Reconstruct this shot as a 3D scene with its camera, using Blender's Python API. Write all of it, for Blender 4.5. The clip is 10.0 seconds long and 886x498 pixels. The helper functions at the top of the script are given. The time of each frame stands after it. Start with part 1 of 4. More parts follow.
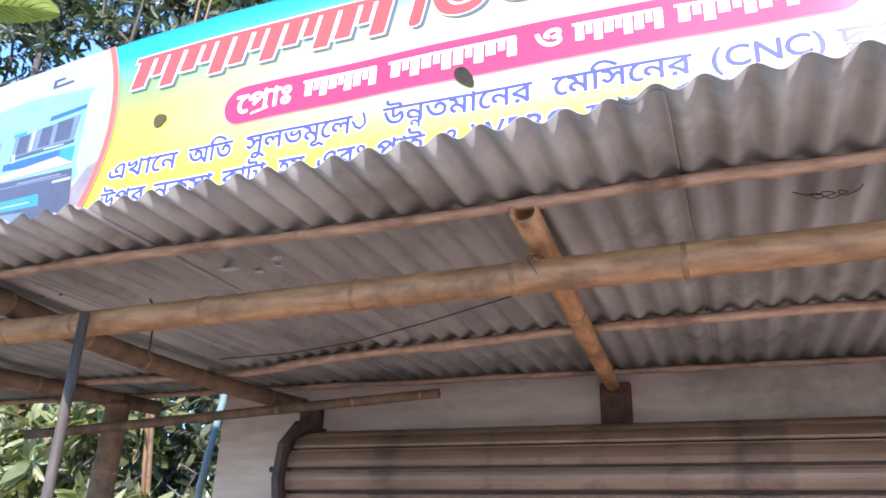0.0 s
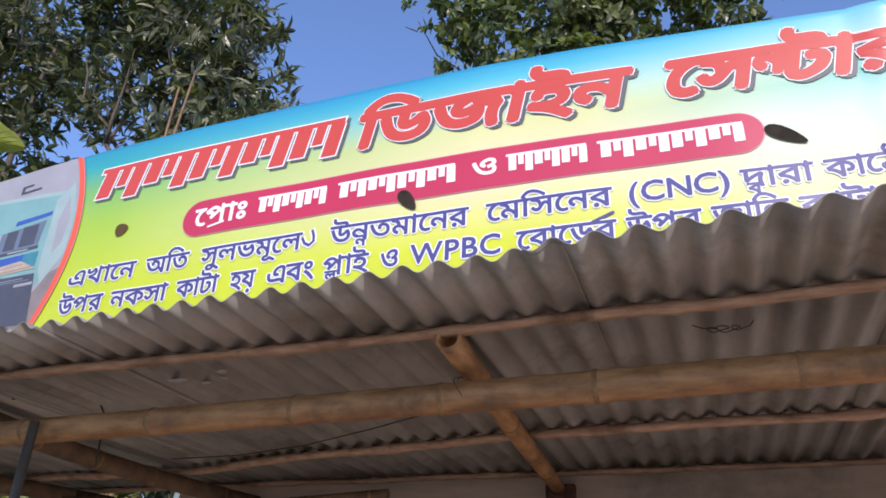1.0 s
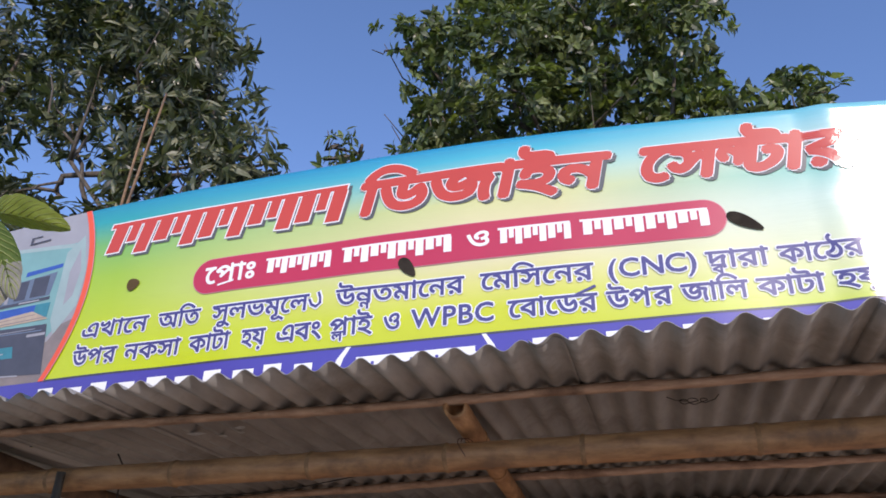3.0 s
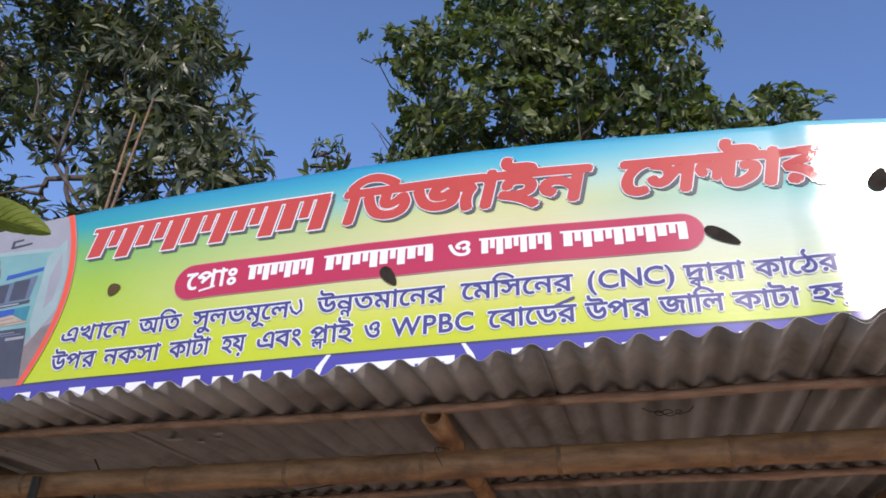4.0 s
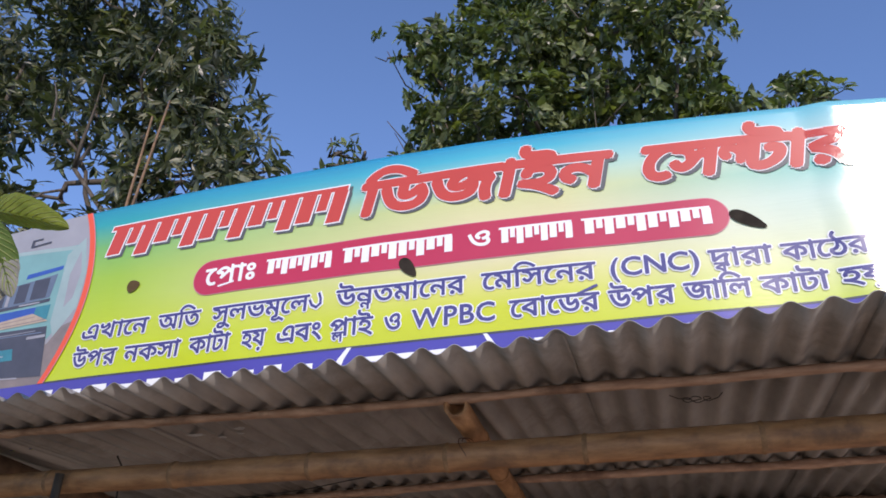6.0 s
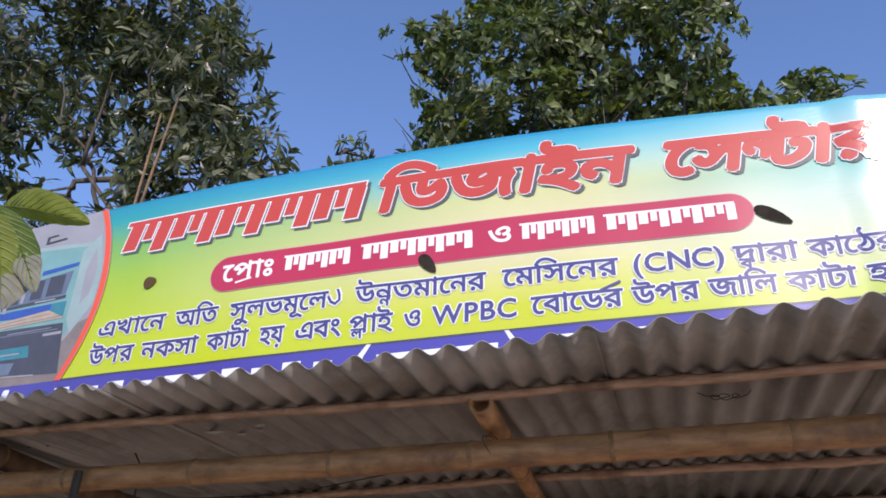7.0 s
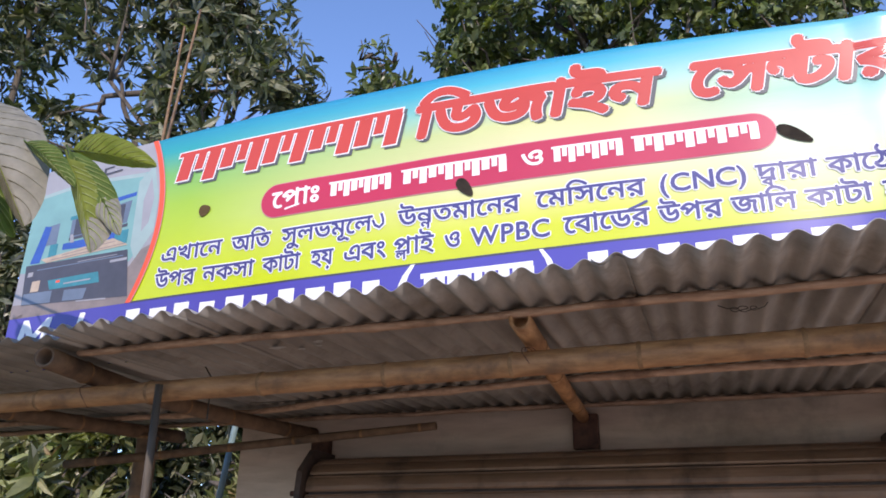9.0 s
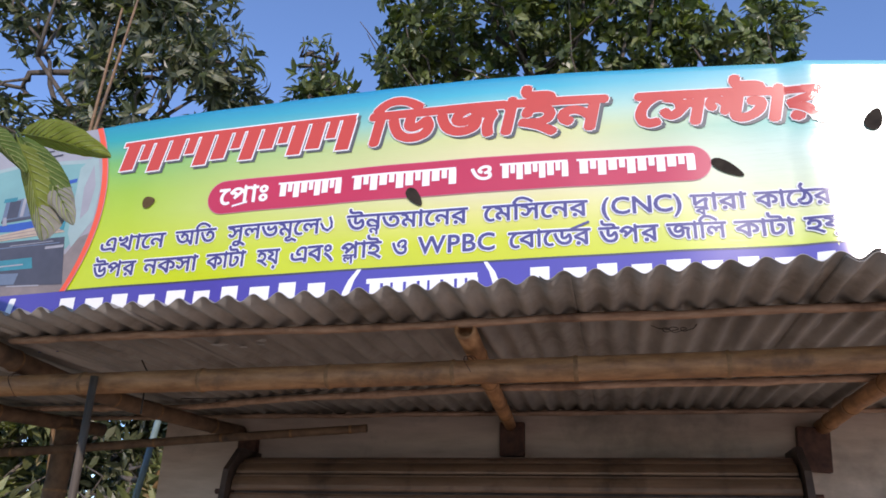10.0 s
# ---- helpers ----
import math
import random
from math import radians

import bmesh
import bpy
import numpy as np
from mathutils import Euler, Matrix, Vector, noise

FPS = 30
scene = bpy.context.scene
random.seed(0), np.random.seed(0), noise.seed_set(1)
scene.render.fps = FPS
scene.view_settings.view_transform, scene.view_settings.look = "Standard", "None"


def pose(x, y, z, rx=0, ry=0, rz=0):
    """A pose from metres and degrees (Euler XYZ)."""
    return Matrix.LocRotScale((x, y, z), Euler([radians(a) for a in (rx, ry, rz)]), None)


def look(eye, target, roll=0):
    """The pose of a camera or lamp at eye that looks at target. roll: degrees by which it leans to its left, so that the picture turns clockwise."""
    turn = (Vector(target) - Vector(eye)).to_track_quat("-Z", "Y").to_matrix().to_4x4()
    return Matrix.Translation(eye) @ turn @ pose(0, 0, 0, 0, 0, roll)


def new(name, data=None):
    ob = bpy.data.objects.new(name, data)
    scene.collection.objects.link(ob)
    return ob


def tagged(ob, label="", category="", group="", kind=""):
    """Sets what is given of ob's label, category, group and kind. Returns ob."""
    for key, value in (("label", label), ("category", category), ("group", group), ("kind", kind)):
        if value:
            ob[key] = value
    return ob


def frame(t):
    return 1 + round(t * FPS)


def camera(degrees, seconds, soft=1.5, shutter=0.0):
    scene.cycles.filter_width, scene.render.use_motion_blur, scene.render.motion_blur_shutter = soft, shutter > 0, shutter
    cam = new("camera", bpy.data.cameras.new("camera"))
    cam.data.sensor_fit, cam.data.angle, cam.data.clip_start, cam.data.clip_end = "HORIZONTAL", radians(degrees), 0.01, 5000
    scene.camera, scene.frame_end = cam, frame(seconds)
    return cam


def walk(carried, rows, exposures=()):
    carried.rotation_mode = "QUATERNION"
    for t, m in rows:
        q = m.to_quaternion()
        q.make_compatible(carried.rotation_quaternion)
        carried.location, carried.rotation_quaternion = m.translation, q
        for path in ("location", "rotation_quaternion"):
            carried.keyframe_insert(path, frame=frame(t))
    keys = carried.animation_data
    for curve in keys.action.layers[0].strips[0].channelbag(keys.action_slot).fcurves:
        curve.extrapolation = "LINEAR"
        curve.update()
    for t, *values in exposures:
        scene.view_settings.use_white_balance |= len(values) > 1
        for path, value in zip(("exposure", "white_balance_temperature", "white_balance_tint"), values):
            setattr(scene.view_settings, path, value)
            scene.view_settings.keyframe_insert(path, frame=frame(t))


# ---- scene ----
cam = camera(58.96, 10.0, soft=1.7)
PATH = [
    (0, (-0.1342, 0.4429, 1.5160), (-0.8102, 2.1624, 2.2819), 2.23),
    (0.5, (-0.0288, 0.3688, 1.5470), (-0.6635, 2.0217, 2.4772), 2.44),
    (1, (0.0200, 0.3220, 1.5657), (-0.5812, 1.9806, 2.5079), 2.32),
    (1.5, (-0.0117, 0.2263, 1.5650), (-0.5980, 1.8816, 2.5221), 1.95),
    (2, (-0.0399, 0.0895, 1.5895), (-0.5937, 1.7585, 2.5422), 1.80),
    (2.5, (-0.0323, 0.0210, 1.6099), (-0.5507, 1.7003, 2.5644), 1.37),
    (4, (0.0005, -0.0089, 1.6033), (-0.4511, 1.6737, 2.5856), 1.58),
    (4.5, (0.0044, 0.0029, 1.5978), (-0.4529, 1.6790, 2.5886), 1.67),
    (5, (-0.0052, 0.0129, 1.5947), (-0.4775, 1.6859, 2.5837), 1.73),
    (6.5, (-0.0385, 0.0333, 1.5913), (-0.5357, 1.7057, 2.5690), 1.14),
    (7, (-0.0724, 0.0355, 1.5951), (-0.5764, 1.7067, 2.5715), 1.45),
    (7.5, (-0.0404, 0.0117, 1.5636), (-0.8513, 1.6341, 2.4063), 2.30),
    (8, (0.0273, 0.0267, 1.5406), (-0.9238, 1.6033, 2.3213), 0.56),
    (8.5, (0.0453, -0.0090, 1.5920), (-0.7253, 1.6714, 2.3551), -0.95),
    (9, (-0.0577, -0.1571, 1.5980), (-0.6522, 1.6041, 2.3361), 0.55),
    (9.5, (-0.0919, -0.2278, 1.5951), (-0.6395, 1.5502, 2.3292), 2.04),
    (10, (-0.1106, -0.2413, 1.5876), (-0.5193, 1.5672, 2.3376), 1.72),
]
EXPOSURES = [(t, stops, 6000 if t < 0.4 else 6450 if t < 0.8 else 6900, 20 if t < 0.8 else 22) for t, stops in ((0, 1.95), (0.2, 1.6), (0.5, 1.08), (1.0, 0.68), (2.0, 0.54), (2.5, 0.48), (4.5, 0.35), (6.5, 0.38), (7.0, 0.47), (7.6, 0.75), (8.0, 0.95), (9.0, 0.7), (10, 0.46))]
walk(cam, [(t, look(eye, target, roll)) for t, eye, target, roll in PATH], EXPOSURES)

# ---- light ----
SUN_DIR = Vector((0.90, -2.14, 1.22)).normalized()
world = bpy.data.worlds.new("world")
scene.world = world
world.use_nodes = True
wn = world.node_tree.nodes
sky = wn.new("ShaderNodeTexSky")
sky.sky_type = "NISHITA"
sky.sun_disc = False
sky.sun_elevation = math.asin(SUN_DIR.z)
sky.sun_rotation = math.atan2(SUN_DIR.x, SUN_DIR.y)
sky.air_density, sky.dust_density, sky.ozone_density = 0.9, 0.0, 6.0
wn["Background"].inputs["Strength"].default_value = 0.185
world.node_tree.links.new(sky.outputs[0], wn["Background"].inputs[0])
sun = new("sun", bpy.data.lights.new("sun", "SUN"))
sun.data.energy, sun.data.angle, sun.data.color = 2.4, radians(0.5), (1.0, 0.95, 0.88)
sun.matrix_world = look(SUN_DIR * 30, (0, 0, 0))


# ---- materials ----
def material(name):
    m = bpy.data.materials.new(name)
    m.use_nodes = True
    nt = m.node_tree
    return m, nt, nt.nodes["Principled BSDF"]


def node(nt, kind, **values):
    n = nt.nodes.new(kind)
    for key, value in values.items():
        n.inputs[key].default_value = value
    return n


def ramp(nt, source, stops):
    r = nt.nodes.new("ShaderNodeValToRGB")
    el = r.color_ramp.elements
    while len(el) < len(stops):
        el.new(0.5)
    for e, (pos, col) in zip(el, stops):
        e.position, e.color = pos, (*col, 1)
    nt.links.new(source, r.inputs[0])
    return r.outputs[0]


def mix(nt, fac, a, b, blend="MIX"):
    n = nt.nodes.new("ShaderNodeMix")
    n.data_type, n.blend_type = "RGBA", blend
    for sock, v in ((n.inputs[0], fac), (n.inputs[6], a), (n.inputs[7], b)):
        if isinstance(v, bpy.types.NodeSocket):
            nt.links.new(v, sock)
        else:
            sock.default_value = v if isinstance(v, (int, float)) else (*v, 1)
    return n.outputs[2]


def coords(nt, scale=(1, 1, 1), kind="Object"):
    tc, mp = nt.nodes.new("ShaderNodeTexCoord"), nt.nodes.new("ShaderNodeMapping")
    mp.inputs["Scale"].default_value = scale
    nt.links.new(tc.outputs[kind], mp.inputs[0])
    return mp.outputs[0]


def noise_at(nt, vec, scale, detail=5.0, rough=0.6):
    n = node(nt, "ShaderNodeTexNoise", Scale=scale, Detail=detail, Roughness=rough)
    nt.links.new(vec, n.inputs["Vector"])
    return n.outputs["Fac"]


def bump(nt, bsdf, height, strength, distance=0.005):
    b = node(nt, "ShaderNodeBump", Strength=strength, Distance=distance)
    nt.links.new(height, b.inputs["Height"])
    nt.links.new(b.outputs[0], bsdf.inputs["Normal"])


def rough_surface(name, dark, light, scale, stretch=(1, 1, 1), rough=0.8, metal=0.0, bumps=0.3, stain=None, stain_scale=1.5, spec=0.4, vary=0.0):
    """A grained surface: two scales of noise between two colours, an optional stain, a relief."""
    m, nt, b = material(name)
    v = coords(nt, stretch)
    fine = noise_at(nt, v, scale)
    colour = ramp(nt, fine, [(0.3, dark), (0.72, light)])
    if stain:
        big = noise_at(nt, coords(nt), stain_scale, 6, 0.65)
        f = ramp(nt, big, [(0.52, (0, 0, 0)), (0.68, (1, 1, 1))])
        colour = mix(nt, f, colour, stain)
    if vary:
        info = nt.nodes.new("ShaderNodeObjectInfo")
        shade = ramp(nt, info.outputs["Random"], [(0, (1 - vary,) * 3), (1, (1,) * 3)])
        colour = mix(nt, 1.0, colour, shade, "MULTIPLY")
    nt.links.new(colour, b.inputs["Base Color"])
    b.inputs["Roughness"].default_value, b.inputs["Metallic"].default_value = rough, metal
    b.inputs["Specular IOR Level"].default_value = spec
    bump(nt, b, fine, bumps)
    return m


M_BAMBOO = rough_surface("bamboo", (0.25, 0.115, 0.045), (0.56, 0.295, 0.13), 16, (0.6, 2.5, 2.5), 0.55, bumps=0.4, stain=(0.20, 0.105, 0.052), stain_scale=7, vary=0.25)
M_BAMBOO_RAFTER = rough_surface("bamboo_rafter", (0.22, 0.10, 0.04), (0.50, 0.275, 0.13), 16, (2.5, 0.6, 2.5), 0.55, bumps=0.3, stain=(0.20, 0.105, 0.052), stain_scale=7)
M_LATH = rough_surface("split_bamboo", (0.30, 0.175, 0.11), (0.58, 0.39, 0.27), 22, (0.6, 2.5, 2.5), 0.6, bumps=0.4, stain=(0.16, 0.09, 0.055), stain_scale=5, vary=0.15)
M_BAMBOO_NODE = rough_surface("bamboo_node", (0.14, 0.07, 0.03), (0.32, 0.18, 0.08), 40, rough=0.7)
M_BAMBOO_OLD = rough_surface("old_bamboo", (0.085, 0.05, 0.03), (0.20, 0.122, 0.07), 16, (1, 1, 1), 0.75, stain=(0.05, 0.035, 0.025), stain_scale=5)
M_POLE_GREY = rough_surface("weathered_pole", (0.048, 0.039, 0.03), (0.125, 0.10, 0.076), 20, (3, 3, 0.4), 0.7)
M_SHEET = rough_surface("galvanised_sheet", (0.212, 0.20, 0.182), (0.41, 0.388, 0.355), 11, (1, 0.22, 1), 0.5, metal=0.35, bumps=0.15, stain=(0.17, 0.15, 0.125), stain_scale=2.6)
M_RUST = rough_surface("rusty_iron", (0.045, 0.022, 0.016), (0.13, 0.06, 0.04), 25, rough=0.8)
M_SHUTTER = rough_surface("brown_shutter_steel", (0.135, 0.078, 0.046), (0.26, 0.155, 0.097), 8, (0.3, 1, 2), 0.42, metal=0.25, bumps=0.1, stain=(0.07, 0.042, 0.028), stain_scale=3)
M_PLATE = rough_surface("dark_painted_steel", (0.05, 0.035, 0.03), (0.11, 0.075, 0.06), 14, rough=0.55, metal=0.3)
M_PLASTER = rough_surface("plaster", (0.46, 0.36, 0.285), (0.63, 0.515, 0.415), 7, (0.5, 1, 2.5), rough=0.9, bumps=0.6, stain=(0.27, 0.228, 0.18), stain_scale=1.3)
M_TEAL_PIPE = rough_surface("teal_plastic_pipe", (0.13, 0.20, 0.20), (0.22, 0.30, 0.30), 12, rough=0.45)
M_BARK = rough_surface("bark", (0.05, 0.04, 0.03), (0.17, 0.14, 0.11), 7, (3, 3, 0.5), 0.9, bumps=0.6)
M_WIRE = rough_surface("dark_wire", (0.02, 0.018, 0.016), (0.05, 0.045, 0.04), 20, rough=0.7)
M_FLAKE = rough_surface("pale_flake", (0.36, 0.36, 0.35), (0.55, 0.55, 0.53), 30, rough=0.8)
M_ROOF = rough_surface("roof_sheet", (0.22, 0.21, 0.2), (0.36, 0.35, 0.34), 4, rough=0.6, metal=0.3, stain=(0.2, 0.12, 0.08))


# bamboo for one post, with the pale look of sunlight put into its colour
M_POST_PALE = rough_surface("sunlit_bamboo", (0.36, 0.28, 0.21), (0.56, 0.46, 0.37), 14, (2, 2, 0.4), 0.6, stain=(0.30, 0.22, 0.16), stain_scale=4)
M_BAMBOO_MID = rough_surface("brown_bamboo", (0.13, 0.075, 0.038), (0.31, 0.18, 0.085), 14, (1, 1, 1), 0.6, stain=(0.09, 0.055, 0.03), stain_scale=4)


def ground_material():
    """Trodden earth, out of view: pale before the shop to bounce light, a dark side added by the trees to dim it."""
    m, nt, b = material("trodden_earth")
    fine = noise_at(nt, coords(nt), 3.5)
    earth = ramp(nt, fine, [(0.3, (0.44, 0.325, 0.222)), (0.72, (0.63, 0.482, 0.345))])
    # dark green-brown added to cut the light bounced up at this end
    dim_side = ramp(nt, noise_at(nt, coords(nt), 9), [(0.3, (0.05, 0.06, 0.025)), (0.7, (0.17, 0.15, 0.08))])
    sep = nt.nodes.new("ShaderNodeSeparateXYZ")
    nt.links.new(coords(nt), sep.inputs[0])
    edge = nt.nodes.new("ShaderNodeMath")
    edge.operation = "MULTIPLY_ADD"
    edge.inputs[1].default_value = 2.2
    nt.links.new(noise_at(nt, coords(nt), 0.6), edge.inputs[0])
    nt.links.new(sep.outputs[0], edge.inputs[2])
    span = node(nt, "ShaderNodeMapRange")
    span.inputs[1].default_value, span.inputs[2].default_value = -2.9, 0.1
    nt.links.new(edge.outputs[0], span.inputs[0])
    nt.links.new(mix(nt, span.outputs[0], dim_side, earth), b.inputs["Base Color"])
    b.inputs["Roughness"].default_value = 0.95
    bump(nt, b, fine, 0.5)
    return m


M_GROUND = ground_material()


def leaf_material(name, stops, rough=0.38, glow=0.35):
    m, nt, b = material(name)
    geo = nt.nodes.new("ShaderNodeNewGeometry")
    colour = ramp(nt, geo.outputs["Random Per Island"], stops)
    n = noise_at(nt, coords(nt), 30)
    colour = mix(nt, 0.35, colour, ramp(nt, n, [(0.3, (0.35, 0.35, 0.3)), (0.7, (1, 1, 1))]), "MULTIPLY")
    nt.links.new(colour, b.inputs["Base Color"])
    b.inputs["Roughness"].default_value = rough
    b.inputs["Specular IOR Level"].default_value = 0.5
    tr = nt.nodes.new("ShaderNodeBsdfTranslucent")
    warm = mix(nt, 1.0, colour, (1.35, 1.5, 0.5), "MULTIPLY")
    nt.links.new(warm, tr.inputs[0])
    sh = nt.nodes.new("ShaderNodeMixShader")
    sh.inputs[0].default_value = glow
    nt.links.new(b.outputs[0], sh.inputs[1])
    nt.links.new(tr.outputs[0], sh.inputs[2])
    nt.links.new(sh.outputs[0], nt.nodes["Material Output"].inputs[0])
    return m


M_LEAF_DARK = leaf_material("dark_tree_leaf", [(0, (0.036, 0.042, 0.023)), (0.55, (0.076, 0.09, 0.046)), (0.82, (0.165, 0.18, 0.095)), (1, (0.38, 0.365, 0.24))], 0.33)
M_LEAF_FRESH = leaf_material("fresh_tree_leaf", [(0, (0.05, 0.064, 0.03)), (0.5, (0.105, 0.135, 0.05)), (0.82, (0.19, 0.235, 0.08)), (1, (0.34, 0.37, 0.17))], 0.35)
M_LEAF_HEDGE = leaf_material("hedge_leaf", [(0, (0.055, 0.06, 0.022)), (0.4, (0.15, 0.155, 0.06)), (0.75, (0.32, 0.34, 0.13)), (0.93, (0.52, 0.52, 0.28)), (1, (0.36, 0.20, 0.09))])


def film_over(b):
    """The dusty clear film of printed vinyl: a wide, weak sheen over the sharp one."""
    b.inputs["Coat Weight"].default_value, b.inputs["Coat Roughness"].default_value = 0.55, 0.48


def plain_print(name, colour, rough=0.2, uneven=0.12, scale=12):
    """Ink on glossy vinyl, a little uneven."""
    m, nt, b = material(name)
    n = noise_at(nt, coords(nt), scale)
    c = mix(nt, uneven, colour, ramp(nt, n, [(0.3, (0.55, 0.55, 0.55)), (0.7, (1, 1, 1))]), "MULTIPLY")
    nt.links.new(c, b.inputs["Base Color"])
    b.inputs["Roughness"].default_value = rough
    b.inputs["Specular IOR Level"].default_value = 0.5
    film_over(b)
    return m


M_INK_RED = plain_print("print_red", (0.58, 0.058, 0.028))
M_INK_PINK = plain_print("print_crimson", (0.52, 0.024, 0.06))
M_INK_WHITE = plain_print("print_white", (0.84, 0.84, 0.82))
M_INK_VIOLET = plain_print("print_violet", (0.066, 0.058, 0.20))
M_INK_BAND = plain_print("print_blue_violet", (0.075, 0.06, 0.34))
M_INK_GREY = plain_print("print_grey_shadow", (0.10, 0.10, 0.09))
M_INK_ORANGE = plain_print("print_orange_red", (0.85, 0.10, 0.03))
M_INK_ROSE = plain_print("print_rose", (0.62, 0.22, 0.25))
M_INK_SILVER = plain_print("print_pale_grey", (0.36, 0.35, 0.36), uneven=0.4, scale=6)
M_INK_TEAL = plain_print("print_teal", (0.04, 0.24, 0.28), uneven=0.5, scale=22)
M_INK_SEA = plain_print("print_sea_green", (0.20, 0.40, 0.37), uneven=0.4, scale=7)
M_INK_BLUE = plain_print("print_blue", (0.035, 0.10, 0.40), uneven=0.5, scale=25)
M_INK_DARK = plain_print("print_dark_grey", (0.075, 0.07, 0.08), uneven=0.6, scale=14)
M_INK_STONE = plain_print("print_stone", (0.27, 0.215, 0.185), uneven=0.6, scale=16)
M_INK_MIST = plain_print("print_mist_green", (0.34, 0.45, 0.42), uneven=0.4, scale=8)
M_INK_STEEL = plain_print("print_steel_grey", (0.15, 0.19, 0.25), uneven=0.5, scale=18)
M_INK_CREAM = plain_print("print_cream", (0.52, 0.40, 0.28), uneven=0.5, scale=25)


# dark colours standing in for the shaded space seen through the wind holes
M_HOLE = rough_surface("gap_shade_dark", (0.02, 0.016, 0.013), (0.05, 0.04, 0.03), 20, rough=0.95, spec=0.1)
M_HOLE_BROWN = rough_surface("gap_shade_brown", (0.07, 0.045, 0.02), (0.14, 0.09, 0.045), 20, rough=0.95, spec=0.1)


def banner_material():
    """Vinyl banner: cyan at the top through cream to lime at the foot, greener at one end."""
    m, nt, b = material("banner_vinyl")
    tc = nt.nodes.new("ShaderNodeTexCoord")
    sep = nt.nodes.new("ShaderNodeSeparateXYZ")
    nt.links.new(tc.outputs["Object"], sep.inputs[0])
    def span(sock, lo, hi):
        r = node(nt, "ShaderNodeMapRange")
        r.inputs[1].default_value, r.inputs[2].default_value = lo, hi
        nt.links.new(sock, r.inputs[0])
        return r.outputs[0]
    up = span(sep.outputs[2], 2.50, 3.23)
    main = ramp(nt, up, [(0.0, (0.54, 0.59, 0.005)), (0.14, (0.58, 0.625, 0.01)), (0.27, (0.68, 0.66, 0.18)), (0.40, (0.71, 0.65, 0.40)), (0.56, (0.71, 0.65, 0.34)), (0.68, (0.63, 0.64, 0.27)), (0.80, (0.34, 0.60, 0.48)), (0.92, (0.045, 0.43, 0.53)), (1.0, (0.01, 0.28, 0.46))])
    left = ramp(nt, up, [(0.0, (0.51, 0.62, 0.006)), (0.25, (0.48, 0.60, 0.012)), (0.52, (0.33, 0.52, 0.035)), (0.70, (0.17, 0.43, 0.11)), (0.84, (0.015, 0.34, 0.34)), (1.0, (0.006, 0.22, 0.40))])
    right = ramp(nt, up, [(0.0, (0.56, 0.66, 0.03)), (0.25, (0.70, 0.73, 0.45)), (0.5, (0.50, 0.68, 0.56)), (0.64, (0.16, 0.52, 0.45)), (0.76, (0.50, 0.70, 0.62)), (0.90, (0.18, 0.54, 0.60)), (1.0, (0.02, 0.32, 0.46))])
    fl = ramp(nt, span(sep.outputs[0], -2.05, -0.55), [(0.12, (1, 1, 1)), (1, (0, 0, 0))])
    fr = ramp(nt, span(sep.outputs[0], -0.25, 0.55), [(0, (0, 0, 0)), (1, (1, 1, 1))])
    c = mix(nt, fr, mix(nt, fl, main, left), right)
    n = noise_at(nt, coords(nt), 5)
    c = mix(nt, 0.10, c, ramp(nt, n, [(0.3, (0.6, 0.6, 0.55)), (0.7, (1, 1, 1))]), "MULTIPLY")
    nt.links.new(c, b.inputs["Base Color"])
    b.inputs["Roughness"].default_value = 0.2
    b.inputs["Specular IOR Level"].default_value = 0.5
    film_over(b)
    weave = noise_at(nt, coords(nt, (1, 1, 6)), 9, 3)
    bump(nt, b, weave, 0.25, 0.004)
    return m


M_BANNER = banner_material()


# ---- making things ----
def thing(name, label, category, at=(0, 0, 0), group="", kind=""):
    ob = new(name)
    ob.empty_display_size = 0.1
    ob.matrix_world = Matrix.Translation(at)
    return tagged(ob, label, category, group, kind)


def put(name, mesh, mats, parent=None, label=""):
    for m in mats if isinstance(mats, (list, tuple)) else [mats]:
        mesh.materials.append(m)
    ob = new(name, mesh)
    if parent is not None:
        ob.parent = parent
        root = parent
        while root.parent is not None:
            root = root.parent
        ob.matrix_parent_inverse = Matrix.Translation(-root.matrix_basis.translation) if parent is root else Matrix()
    return tagged(ob, label) if label else ob


def part(name, bm, mats, parent=None, label="", smooth=False):
    mesh = bpy.data.meshes.new(name)
    bm.normal_update()
    bm.to_mesh(mesh)
    bm.free()
    if smooth:
        mesh.polygons.foreach_set("use_smooth", [True] * len(mesh.polygons))
    return put(name, mesh, mats, parent, label)


def raw(name, verts, faces, mats, parent=None, label="", smooth=False):
    mesh = bpy.data.meshes.new(name)
    mesh.from_pydata([tuple(v) for v in verts], [], faces)
    mesh.update()
    if smooth:
        mesh.polygons.foreach_set("use_smooth", [True] * len(mesh.polygons))
    return put(name, mesh, mats, parent, label)


def box(bm, x0, x1, y0, y1, z0, z1, bevel=0.0):
    g = bmesh.ops.create_cube(bm, size=1.0)
    bmesh.ops.scale(bm, vec=(x1 - x0, y1 - y0, z1 - z0), verts=g["verts"])
    bmesh.ops.translate(bm, vec=((x0 + x1) / 2, (y0 + y1) / 2, (z0 + z1) / 2), verts=g["verts"])
    if bevel:
        bmesh.ops.bevel(bm, geom=list({e for v in g["verts"] for e in v.link_edges}), offset=bevel, segments=2, affect="EDGES", profile=0.5)
    return bm


